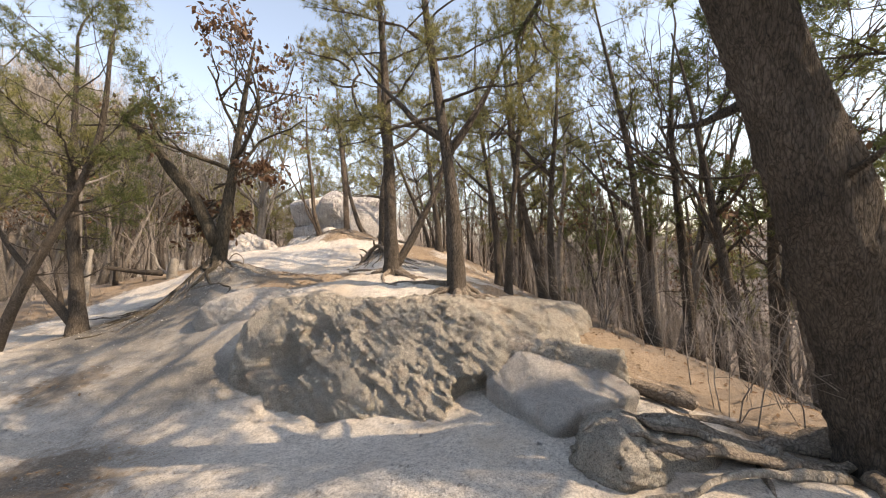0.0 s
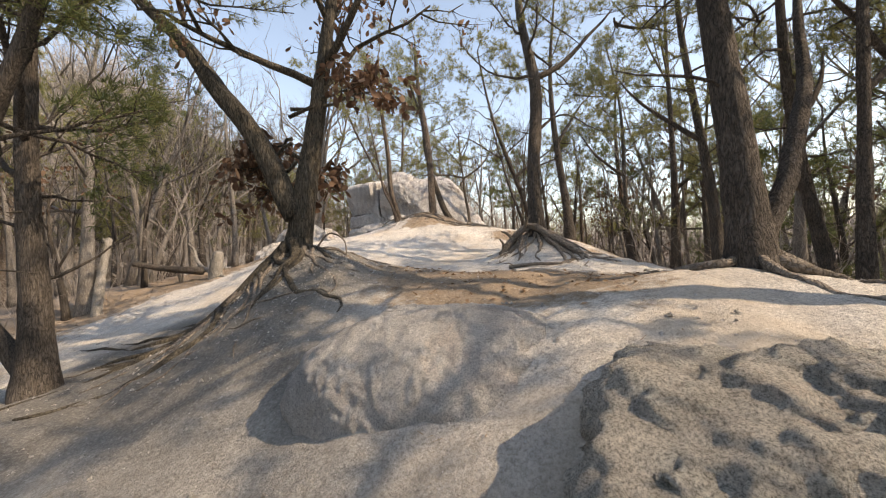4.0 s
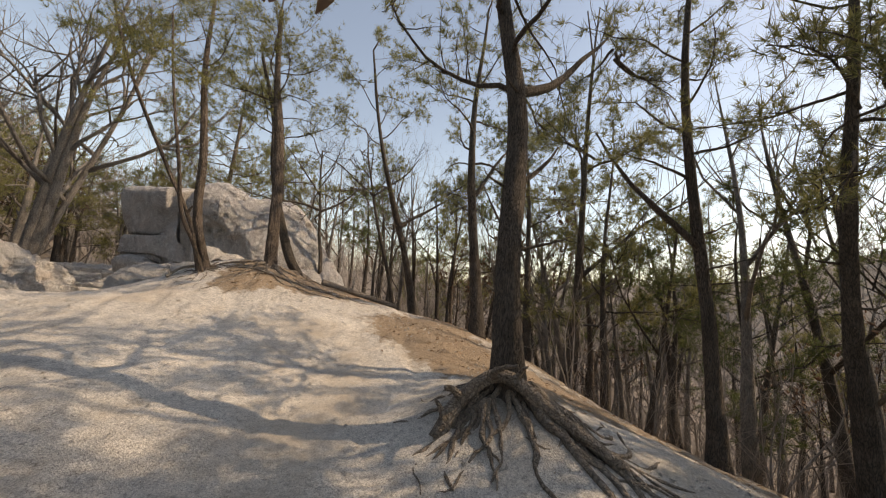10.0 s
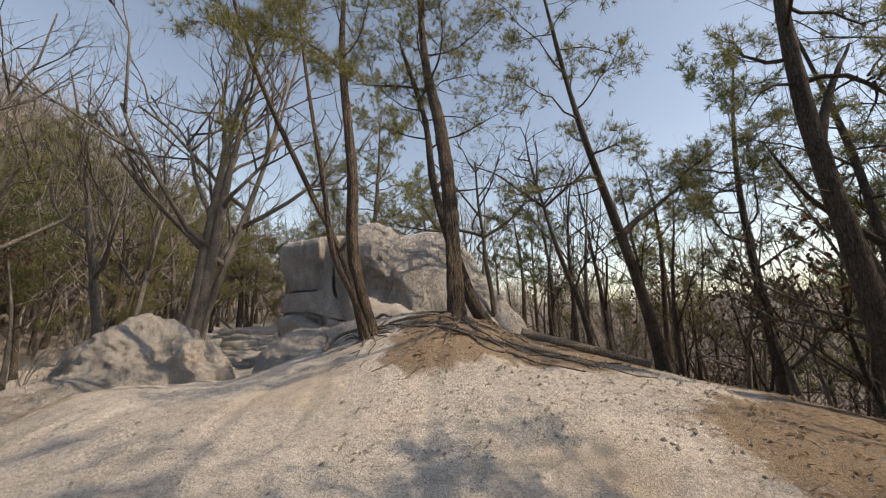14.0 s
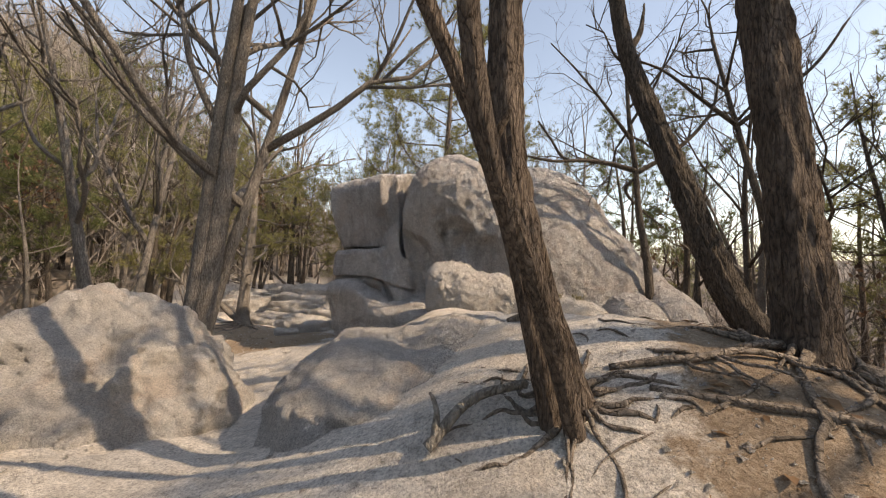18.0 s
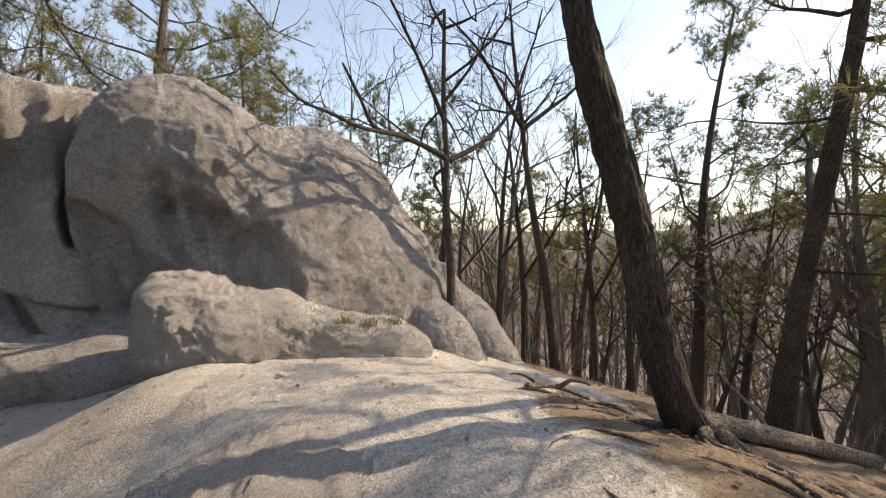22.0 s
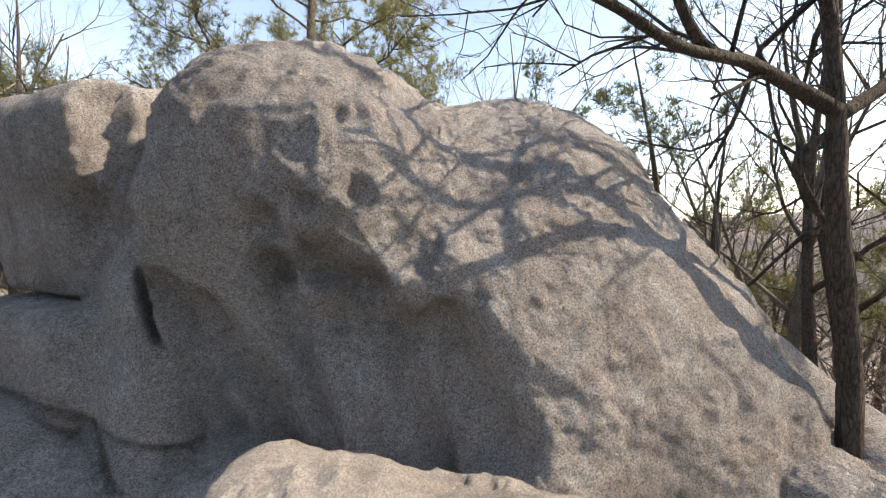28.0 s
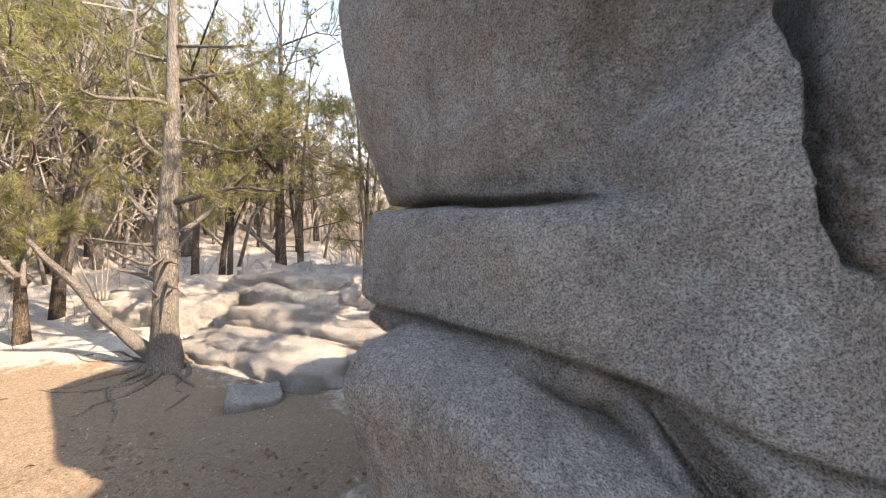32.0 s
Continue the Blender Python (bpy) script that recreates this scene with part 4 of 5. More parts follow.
def near_trees():
    P = "pine tree"
    # by the start
    t = plant(pine("pine_tree", 3, 8.5, 0.3, start=0.5, limbs=18, reach=3.2, dense=1.3, needle=(0.14, 15, 0.0042), sides=40, rings=110, rough=0.2, bark=DARK_BARK, green=DARK_NEEDLES, top=0.4, stubs=2,
                   stem=rise((3.3, 2.85, 0), (3.02, 2.72, 0.8), (2.72, 2.6, 1.65), (2.28, 2.5, 2.85), (1.7, 2.4, 4.5), (1.3, 2.5, 6.5), (1.2, 2.6, 8.5)),
                   forks=((0.34, (-0.35, 0.75, -0.12), 0.95, 0.05), (0.36, (0.6, 0.5, 0.9), 0.98, 0.14))), 3.3, 2.85, "thick old leaning pine with furrowed brown bark", P)
    roots(t, 5, 3.3, 2.85, 9, 1.6, 0.08, (2.0, 5.2), base=0.25)
    # added beyond the view for the dappled shade its crown throws on the bank
    plant(pine("pine_tree", 9, 7.5, 0.19, (-0.3, 0.1), 0.1, 0.42, 18, 2.5, 1.0, (0.15, 15, 0.0046), 16, 50, bark=DARK_BARK, green=DARK_NEEDLES), 4.9, 1.6, "broad dark pine added beyond view to shade the bank", P)
    t = plant(pine("pine_tree", 11, 7.5, 0.135, start=0.42, limbs=14, reach=2.3, dense=1.0, sides=20, rings=60, bark=DARK_BARK, top=0.3,
                   stem=rise((-1.0, 7.42, 1.2), (-1.03, 7.6, 3.0), (-1.12, 7.86, 5.7), (-1.25, 8.0, 8.6)), forks=((0.03, (2.05, 0.5, 2.7), 3.9, 0.085),)), -1.0, 7.42, "dark pine on the crest, a second stem leaning from its foot", P)
    roots(t, 6, -1.0, 7.42, 8, 1.3, 0.06, base=0.12)
    t = plant(pine("pine_tree", 12, 7.0, 0.13, start=0.42, limbs=13, reach=2.3, dense=1.0, sides=20, rings=60, bark=DARK_BARK, top=0.3,
                   stem=rise((0.22, 6.1, 1.1), (0.19, 6.2, 2.6), (0.1, 6.3, 3.6), (-0.1, 6.6, 5.5), (-0.3, 6.9, 8.0)), forks=((0.34, (0.55, 0.1, 0.75), 2.6, 0.075), (0.38, (-0.8, 0.2, 0.65), 2.4, 0.07))), 0.22, 6.1, "forked dark pine standing on the ridge edge", P)
    roots(t, 7, 0.22, 6.1, 9, 1.4, 0.06, base=0.12)
    t = plant(pine("pine_tree", 16, 6.5, 0.14, (-0.2, 0.1), 0.08, 0.35, 13, 2.4, 1.0, sides=20, rings=60, bark=DARK_BARK, forks=((0.03, (-1.1, -0.2, 1.2), 3.0, 0.10),)), -7.62, 7.8, "dark low-branched pine with a second leaning stem", P)
    plant(pine("pine_tree", 15, 6.0, 0.1, start=0.45, limbs=12, reach=1.9, dense=1.3, sides=18, rings=50, bark=DARK_BARK, green=DARK_NEEDLES, top=0.3,
               stem=rise((-8.5, 7.0, 0.0), (-7.7, 7.0, 1.6), (-6.96, 7.03, 2.9), (-6.4, 7.0, 4.2), (-6.1, 6.9, 5.8))), -8.5, 7.0, "dark pine slanting over the path from the slope", P)
    for sd, x, y, h, r, lean in ((13, 4.9, 8.9, 9.0, 0.13, (-0.9, 0.1)), (22, -0.15, 16.1, 8.0, 0.14, (-0.1, 0.7)), (23, 2.4, 17.9, 8.5, 0.11, (-0.5, 0.2)), (24, -0.6, 19.4, 7.5, 0.12, (-2.0, -0.9)),
                                 (25, 1.8, 12.3, 8.5, 0.12, (-0.1, 0.1)), (26, 3.0, 11.2, 8.5, 0.13, (-1.5, 0.0)), (27, 2.9, 9.9, 8.5, 0.10, (-0.3, 0)), (28, 1.6, 9.3, 8.0, 0.09, (0.4, 0))):
        plant(pine("pine_tree", sd, h, r, lean, 0.3, 0.5, 11, 2.0, 0.6, (0.15, 16, 0.0046), 16, 50, bark=DARK_BARK, forks=((0.36 + 0.02 * (sd % 4), (0.9 * (-1) ** sd, 0.3, 0.7), 2.4, 0.06),)), x, y, "tall dark pine on the slope beside the path", P)
    for sd, x, y, h, r, lean in ((14, 5.9, 7.3, 8.0, 0.13, (-1.2, 0.2)), (17, 6.6, 7.5, 8.0, 0.12, (0.8, 0.2)), (19, -0.2, 25.0, 7.5, 0.1, (0.6, 0.2))):
        plant(bare_tree("oak_tree", sd, h, r, lean, 0.22, 0.3, 8, 3, DARK_BARK, sides=14, rings=40, split=True), x, y, "thin dark leafless tree on the slope", "tree")
    # stands out of view, added to dapple the ground left of the start
    plant(pine("pine_tree", 4, 8.0, 0.14, (-0.8, 0.2), 0.12, 0.45, 18, 2.6, 1.4, sides=20, rings=60, bark=DARK_BARK), 3.5, 0.9, "dark pine added out of view to shade the start of the path", P)
    oak_on_mound()
    t = plant(pine("pine_tree", 21, 8.5, 0.15, start=0.42, limbs=13, reach=2.3, dense=0.85, sides=24, rings=70, bark=DARK_BARK, top=0.3,
                   stem=rise((-1.87, 11.9, 1.9), (-1.86, 12.0, 3.4), (-1.72, 12.2, 4.9), (-1.95, 12.4, 7.0), (-1.7, 12.5, 10.0)), forks=((0.42, (1.0, 0.2, 0.7), 2.6, 0.07), (0.27, (0.5, 0.1, 0.5), 0.9, 0.04))), -1.87, 11.9, "crooked dark pine with a gnarled stump at its foot", P)
    roots(t, 8, -1.87, 11.9, 13, 1.2, 0.04, base=0.14)
    roots(t, 18, -1.8, 11.8, 16, 2.2, 0.045, (-1.5, 0.2), base=0.12)
    roots(t, 19, -2.1, 11.85, 10, 0.8, 0.04, (2.4, 4.6), base=0.1)
    # trees before the great boulder
    t = plant(pine("pine_tree", 31, 7.0, 0.1, stubs=0, start=0.62, limbs=9, reach=1.7, dense=0.8, sides=64, rings=230, rough=0.2, top=0.35,
                   stem=rise((-5.68, 17.58, 3.0), (-5.98, 17.57, 4.05), (-6.05, 17.55, 5.3), (-6.3, 17.7, 7.4), (-6.4, 18.0, 9.3))), -5.68, 17.58, "tall rough-barked pine rising from a root mound", P)
    roots(t, 9, -5.72, 17.55, 18, 0.75, 0.018, base=0.1)
    plant(pine("pine_tree", 34, 6.5, 0.046, start=0.62, limbs=7, reach=1.3, dense=0.8, sides=64, rings=200, rough=0.18, stubs=0, top=0.4,
               stem=rise((-5.78, 17.5, 2.95), (-6.1, 17.31, 4.03), (-6.45, 17.05, 4.8), (-7.2, 16.6, 6.6), (-7.6, 16.4, 8.0)), forks=((0.24, (0.8, -0.5, 0.45), 0.18, 0.04),)), -5.78, 17.5, "slim pine leaning away with a cut branch stub", P)
    plant(pine("pine_tree", 35, 5.5, 0.038, start=0.75, limbs=5, reach=1.1, dense=0.8, sides=48, rings=200, rough=0.18, stubs=0, top=0.4,
               stem=rise((-5.7, 17.44, 2.95), (-5.9, 17.2, 3.45), (-6.1, 16.98, 3.94), (-6.22, 16.8, 4.8), (-6.5, 16.7, 6.4), (-6.7, 16.7, 7.8))), -5.7, 17.44, "slim reddish pine stem leaning over the path", P)
    t = plant(pine("pine_tree", 32, 8.5, 0.135, stubs=1, start=0.6, limbs=12, reach=2.1, dense=0.8, sides=64, rings=230, rough=0.2, top=0.35,
                   stem=rise((-4.54, 17.8, 3.1), (-4.57, 17.9, 4.4), (-4.7, 18.1, 6.2), (-4.95, 18.6, 7.9), (-5.1, 18.8, 10.0))), -4.54, 17.8, "tall straight pine with reddish furrowed bark", P)
    roots(t, 10, -4.54, 17.8, 15, 1.6, 0.022, base=0.14)
    t = plant(pine("pine_tree", 33, 7.5, 0.118, start=0.6, limbs=10, reach=2.1, dense=0.6, sides=64, rings=230, rough=0.2, bark=DARK_BARK, stubs=0, top=0.3,
                   stem=rise((-3.85, 18.95, 2.6), (-4.18, 19.02, 3.5), (-4.46, 19.1, 4.33), (-4.82, 19.32, 5.7), (-5.0, 19.4, 7.2), (-5.5, 19.5, 9.0)), forks=((0.45, (-1.0, 0.25, 0.12), 0.15, 0.028), (0.47, (0.6, 0.3, 0.7), 0.9, 0.04))), -3.85, 18.95, "leaning dark pine at the edge of the slope", P)
    roots(t, 11, -3.85, 18.95, 11, 1.3, 0.038, base=0.13)
    # leafless trees that throw their shadows on the great boulder
    limbed_tree("oak_tree", 18, ((-3.2, 22.8, 2.4), (-3.26, 22.76, 3.86), (-3.4, 22.75, 4.82), (-3.44, 22.75, 5.62), (-3.52, 22.75, 6.25), (-3.6, 22.75, 7.8)), 0.085,
                ((0.05, ((-3.44, 22.75, 5.55), (-3.9, 22.7, 5.66), (-4.34, 22.6, 5.7), (-4.74, 22.5, 5.7), (-4.97, 22.5, 6.05), (-5.2, 22.5, 6.4))), (0.035, ((-4.3, 22.6, 5.7), (-5.04, 22.4, 5.64), (-5.36, 22.3, 5.68), (-5.74, 22.2, 5.72), (-6.05, 22.2, 5.95))),
                 (0.05, ((-3.43, 22.75, 5.5), (-2.76, 22.75, 5.92), (-2.33, 22.75, 6.34), (-2.11, 22.75, 6.7), (-2.0, 22.75, 7.3))), (0.035, ((-3.43, 22.77, 5.42), (-3.58, 22.85, 5.27), (-3.36, 22.9, 4.93), (-2.93, 22.9, 4.56))),
                 (0.035, ((-3.5, 22.75, 6.1), (-4.0, 22.6, 6.7), (-4.5, 22.5, 7.3), (-5.0, 22.4, 7.8))), (0.03, ((-3.53, 22.75, 6.4), (-3.2, 22.5, 7.0), (-3.0, 22.2, 7.7)))),
                DARK_BARK, "dark leafless tree forking beside the boulder's end")
    limbed_tree("oak_tree", 29, ((-0.2, 23.1, 1.3), (-0.66, 23.1, 3.52), (-1.2, 23.1, 5.2), (-1.53, 23.1, 6.55), (-1.9, 23.1, 8.2)), 0.1,
                ((0.05, ((-1.49, 23.1, 6.5), (-0.92, 23.0, 6.98), (-0.32, 22.9, 7.5), (0.2, 22.8, 8.3))), (0.045, ((-1.5, 23.1, 6.5), (-2.2, 22.9, 6.9), (-3.0, 22.7, 7.4), (-3.6, 22.6, 7.6)))), DARK_BARK, "thin dark leafless tree on the slope below the boulder")
    # broad-leaved trees beyond the channel
    for sd, x, y, h, r, stems in ((51, -10.6, 21.0, 8.5, 0.17, 3), (52, -12.5, 21.7, 8.0, 0.12, 2), (54, -12.2, 12.4, 8.0, 0.15, 1), (55, -13.6, 15.5, 6.0, 0.12, 2), (56, -14.2, 18.5, 6.5, 0.1, 2)):
        plant(bare_tree("bare_tree", sd, h, r, (0.3, 0.1), 0.2, 0.3, 8, 3, GREY_BARK, stems, sides=16, rings=40, split=True), x, y, "spreading grey leafless tree beyond the rocks", "tree")
    t = plant(pine("pine_tree", 53, 6.5, 0.21, (0.1, 0.2), 0.1, 0.32, 14, 2.3, 1.0, sides=20, rings=60, bark=GREY_BARK, stubs=16, forks=((0.04, (-1.3, -0.3, 0.8), 2.6, 0.12),)), -14.1, 27.5, "grey pine forked at the foot with many dead twigs", P)
    roots(t, 17, -14.1, 27.5, 11, 1.9, 0.05, base=0.2)
    for sd, x, y, h in ((64, -9.4, 28.7, 5.5), (65, -12.0, 31.4, 7.0), (66, -8.9, 29.8, 6.0)):
        plant(bare_tree("bare_tree", sd, h, 0.09, (0.3, 0.1), 0.2, 0.25, 8, 3, GREY_BARK, 2, sides=8, rings=24, split=True), x, y, "pale twiggy leafless tree behind the boulder", "tree")
    for sd, x, y, h in ((58, -12.6, 32.5, 5.0), (59, -16.2, 30.5, 5.5), (60, -10.6, 33.5, 6.0), (61, -14.3, 32.0, 5.5), (62, -17.5, 28.0, 5.5), (63, -10.0, 29.7, 6.8)):
        plant(pine("pine_tree", sd, h, 0.09, (0.2, 0), 0.12, 0.3, 15, 1.9, 1.0, sides=10, rings=30, split=False), x, y, "low bushy light green pine", P)
    plant(pine("pine_tree", 57, 10.5, 0.16, (0.2, 0.1), 0.1, 0.3, 30, 3.2, 1.6, (0.15, 13, 0.005), sides=12, rings=40), -7.8, 29.3, "bushy green pine rising behind the great boulder", P)


def oak_on_mound():
    t = plant(bare_tree("oak_tree", 41, 6.0, 0.175, (0.95, 0.3), 0.08, 0.32, 10, 3, OAK_BARK, leafy=900, sides=36, rings=80, rough=0.22, split=True, leaf_size=0.14), -5.58, 9.25, "old two-stemmed oak with dry brown leaves on a mound of roots", "oak tree")
    g = Geo()
    rng = np.random.default_rng(5)
    line = wander(rng, (0.0, -0.02, 0.55), (-0.5, 0, 1.2), 4.2, 40, 0.2, 0.3)
    g.tube(line, np.linspace(0.15, 0.07, 40), 28, 0.2, 3)
    part("stem", g.mesh("stem"), OAK_BARK, t)
    foot = at(-5.58, 9.25)
    for z, (x, y, top) in zip((1.3, 1.7, 1.6, 1.9, 2.0, 1.4), ((-6.39, 9.8, 2.51), (-6.22, 9.8, 3.15), (-6.38, 9.5, 2.87), (-4.27, 9.5, 4.01), (-4.7, 9.3, 3.91), (-5.32, 10.0, 2.63))):
        g, ends = Geo(), []
        a = np.array((0.0, 0.0, z))
        b = np.array((x + 5.58, y - 9.25, top - foot))
        g.tube(np.linspace(a, b, 6) + rng.normal(0, 0.03, (6, 3)), np.linspace(0.028, 0.01, 6), 6)
        for k in range(7):
            sprig(rng, g, a + (b - a) * rng.uniform(0.55, 1.0), rng.normal(0, 1, 3) + (b - a), 0.35, 0.008, 1, ends, 0.5, 0.1, 4)
        low = part("low_branch", g.mesh("low_branch"), OAK_BARK, t)
        lv = Geo()
        leaves(lv, rng, np.array(ends)[rng.integers(0, len(ends), 120)] + rng.normal(0, 0.06, (120, 3)), 0.15)
        tagged(part("dry_leaves", lv.mesh("dry_leaves", False), DRY_LEAVES, low), kind="stuff")
    roots(t, 12, -5.58, 9.25, 30, 1.5, 0.032, base=0.2)
    roots(t, 13, -5.58, 9.25, 9, 3.0, 0.085, (2.8, 4.3), OAK_BARK, base=0.15)
    roots(t, 14, -5.58, 9.25, 5, 1.6, 0.075, (4.2, 5.6), OAK_BARK, base=0.15)
    roots(t, 15, -5.9, 8.9, 14, 1.8, 0.025, (2.6, 5.4), base=0.3)
    return t


near_trees()


def woods():
    """The woods round the ridge: a few trees of each kind, repeated."""
    kinds = [pine("pine_tree", 100 + k, 7.5 + 0.8 * k, 0.12 + 0.01 * k, (0.3 * k - 0.5, 0.2), 0.24, 0.42 + 0.04 * (k % 3), 14, 2.2, 0.85, (0.17, 11, 0.0075), 7, 16, 0.08, DARK_BARK if k % 2 else PINE_BARK, DARK_NEEDLES if k % 2 else NEEDLES, 5, False) for k in range(4)]
    bare = [bare_tree("bare_tree", 200 + k, 6.5 + 0.7 * k, 0.085 + 0.01 * k, (0.4 * (k - 2), 0.2), 0.2, 0.3, 5, 3, (GREY_BARK, DARK_BARK, GREY_BARK)[k % 3], 1 + (k == 3), sides=6, rings=12) for k in range(5)]
    bare.append(bare_tree("oak_tree", 220, 5.0, 0.08, (0.2, 0.1), 0.2, 0.25, 6, 3, DARK_BARK, 1, 260, sides=7, rings=14))
    bush = [bare_tree("shrub", 300 + k, 1.7 + 0.5 * k, 0.018, (0, 0), 0.25, 0.15, 4, 2, TWIG, 4, sides=4, rings=7, rough=0, reach=0.5) for k in range(3)]
    rng = np.random.default_rng(77)
    placed = [(3.6, 3.4), (4.9, 8.9), (5.9, 7.3), (6.6, 7.5), (2.4, 17.9), (1.8, 12.3), (2.8, 11.1), (2.7, 10.2), (-1.7, 22.2), (-2.1, 24.2), (-0.4, 24.5), (-13.4, 26.6), (-13.6, 15.5), (-14.2, 18.5), (-7.8, 30.5)]
    used = set()

    def free(x, y, gap):
        if -11.8 < x < 1.6 + min(8, max(0, 1.5 * (9.5 - y))) and -6 < y < 22.5 or -16.5 < x < -1.2 and 20 < y < 30.5:
            return False
        return all((x - a) ** 2 + (y - b) ** 2 > gap * gap for a, b in placed)

    def put(stock, x, y, label, category, group, scale):
        src = stock[rng.integers(0, len(stock))]
        m = Matrix.Translation((x, y, at(x, y))) @ Matrix.Rotation(rng.uniform(0, 6.28), 4, "Z") @ Matrix.Rotation(rng.normal(0, 0.05), 4, "X")
        if src.name not in used:
            used.add(src.name)
            src.matrix_basis = m
            ob = src
        else:
            ob = copy_thing(src, m)
        ob.scale = (scale, scale, scale)
        tagged(ob, label, category, group)

    def ring(count, stock, near, far, gap, label, category, group, lo=0.75, hi=1.2):
        made = tries = 0
        while made < count and tries < count * 40:
            tries += 1
            a, d = rng.uniform(0, 6.28), near + (far - near) * rng.uniform(0, 1) ** 1.3
            x, y = -4 + 0.8 * math.cos(a) * d, 11 + math.sin(a) * d
            if free(x, y, gap):
                placed.append((x, y))
                put(stock, x, y, label, category, group, rng.uniform(lo, hi))
                made += 1

    ring(85, kinds, 6, 48, 1.5, "dark-trunked pine in the woods", "pine tree", "pines in the woods")
    ring(230, bare, 6, 50, 1.0, "leafless grey broad-leaved tree in the woods", "tree", "bare trees in the woods")
    ring(210, bush, 6, 30, 0.7, "leafless twiggy brown shrub on the slope", "shrub", "shrubs on the slopes", 0.7, 1.3)
    slope = [pine("pine_tree", 120 + k, 6.5 + 0.7 * k, 0.11, (0.4 * k - 0.5, 0.2), 0.24, 0.3, 16, 2.5, 1.0, (0.17, 11, 0.0075), 7, 16, 0.08, DARK_BARK, (NEEDLES, DARK_NEEDLES)[k % 2], 5, False) for k in range(3)]
    kinds += slope
    for k in range(54):
        for tries in range(30):
            x, y = (rng.uniform(4.5, 16), rng.uniform(7, 20)) if k < 22 else (rng.uniform(-34, -19), rng.uniform(10, 42))
            if free(x, y, 1.6):
                placed.append((x, y))
                put(slope, x, y, "bushy dark pine on the falling slope", "pine tree", "pines on the slope", rng.uniform(0.8, 1.2))
                break
    for x0, x1, y0, y1, count in ((0.2, 14, 19.5, 36, 85), (3, 14, 6, 22, 60), (-26, -12.5, 8, 40, 130)):
        for k in range(count):
            x, y = rng.uniform(x0, x1), rng.uniform(y0, y1)
            if free(x, y, 0.8):
                placed.append((x, y))
                put(bare, x, y, "leafless grey broad-leaved tree in the woods", "tree", "bare trees in the woods", rng.uniform(0.8, 1.25))
    for src in kinds + bare + bush:
        if src.name not in used:
            put([src], 30, 40, "tree in the woods", "tree", "trees in the woods", 1.0)



def thicket(name, seed, count, near, far, tall, r, mat, label, category, twigs=9, middle=(-4, 11)):
    """Stems too many to count, with thin twigs, over the slopes."""
    rng = np.random.default_rng(seed)
    g = Geo()
    a, d = rng.uniform(0, 6.28, 3 * count), near + (far - near) * rng.uniform(0, 1, 3 * count) ** 0.8
    x, y = middle[0] + 0.85 * np.cos(a) * d, middle[1] + np.sin(a) * d
    path = (x > -12) & (x < 2.6) & (y > -6) & (y < 23) | (x > -16.5) & (x < 0) & (y > 20) & (y < 31) | (y < -3) & (np.abs(x) < 4)
    x, y = x[~path][:count], y[~path][:count]
    for p in np.stack([x, y, land(x, y) - 0.1], 1):
        h = tall * rng.uniform(0.5, 1.2)
        line = wander(rng, p, (rng.normal(0, 0.3), rng.normal(0, 0.3), 1), h, 5, 0.5)
        g.tube(line, np.linspace(r, r * 0.3, 5) * rng.uniform(0.6, 1.3), 3)
        f = rng.uniform(1.0, 3.99, twigs)
        k = f.astype(int)
        base = line[k] + (line[k + 1] - line[k]) * (f - k)[:, None]
        way = rng.normal(0, 1, (twigs, 3)) + np.array((0, 0, 0.9))
        way /= np.linalg.norm(way, axis=1)[:, None]
        tip = base + way * h * rng.uniform(0.15, 0.4, (twigs, 1))
        w = np.cross(way, rng.normal(0, 1, (twigs, 3)))
        w = w / np.linalg.norm(w, axis=1)[:, None] * r * 0.35
        g.add(np.stack([base - w, base + w, tip], 1).reshape(-1, 3), t=np.arange(3 * twigs).reshape(-1, 3))
    tagged(part(name, g.mesh(name, False), mat), label, category, kind="stuff")


woods()
thicket("undergrowth", 401, 4200, 6, 32, 1.9, 0.007, TWIG, "leafless brown undergrowth on the slopes", "undergrowth", 20)
thicket("far_woods", 402, 8500, 26, 150, 8.5, 0.07, TWIG, "far leafless woods on the hillsides", "woods", 16)
thicket("hill_woods", 403, 2600, 0, 30, 7.5, 0.06, TWIG, "leafless grey woods on the hill", "woods", 18, (-44, 43))


# ---- small things on the ground ----
def on_ground(rng, count, x0, x1, y0, y1, keep=None):
    x, y = rng.uniform(x0, x1, count), rng.uniform(y0, y1, count)
    if keep is not None:
        k = keep(x, y) > rng.uniform(0, 1, count)
        x, y = x[k], y[k]
    return np.stack([x, y, land(x, y)], 1)


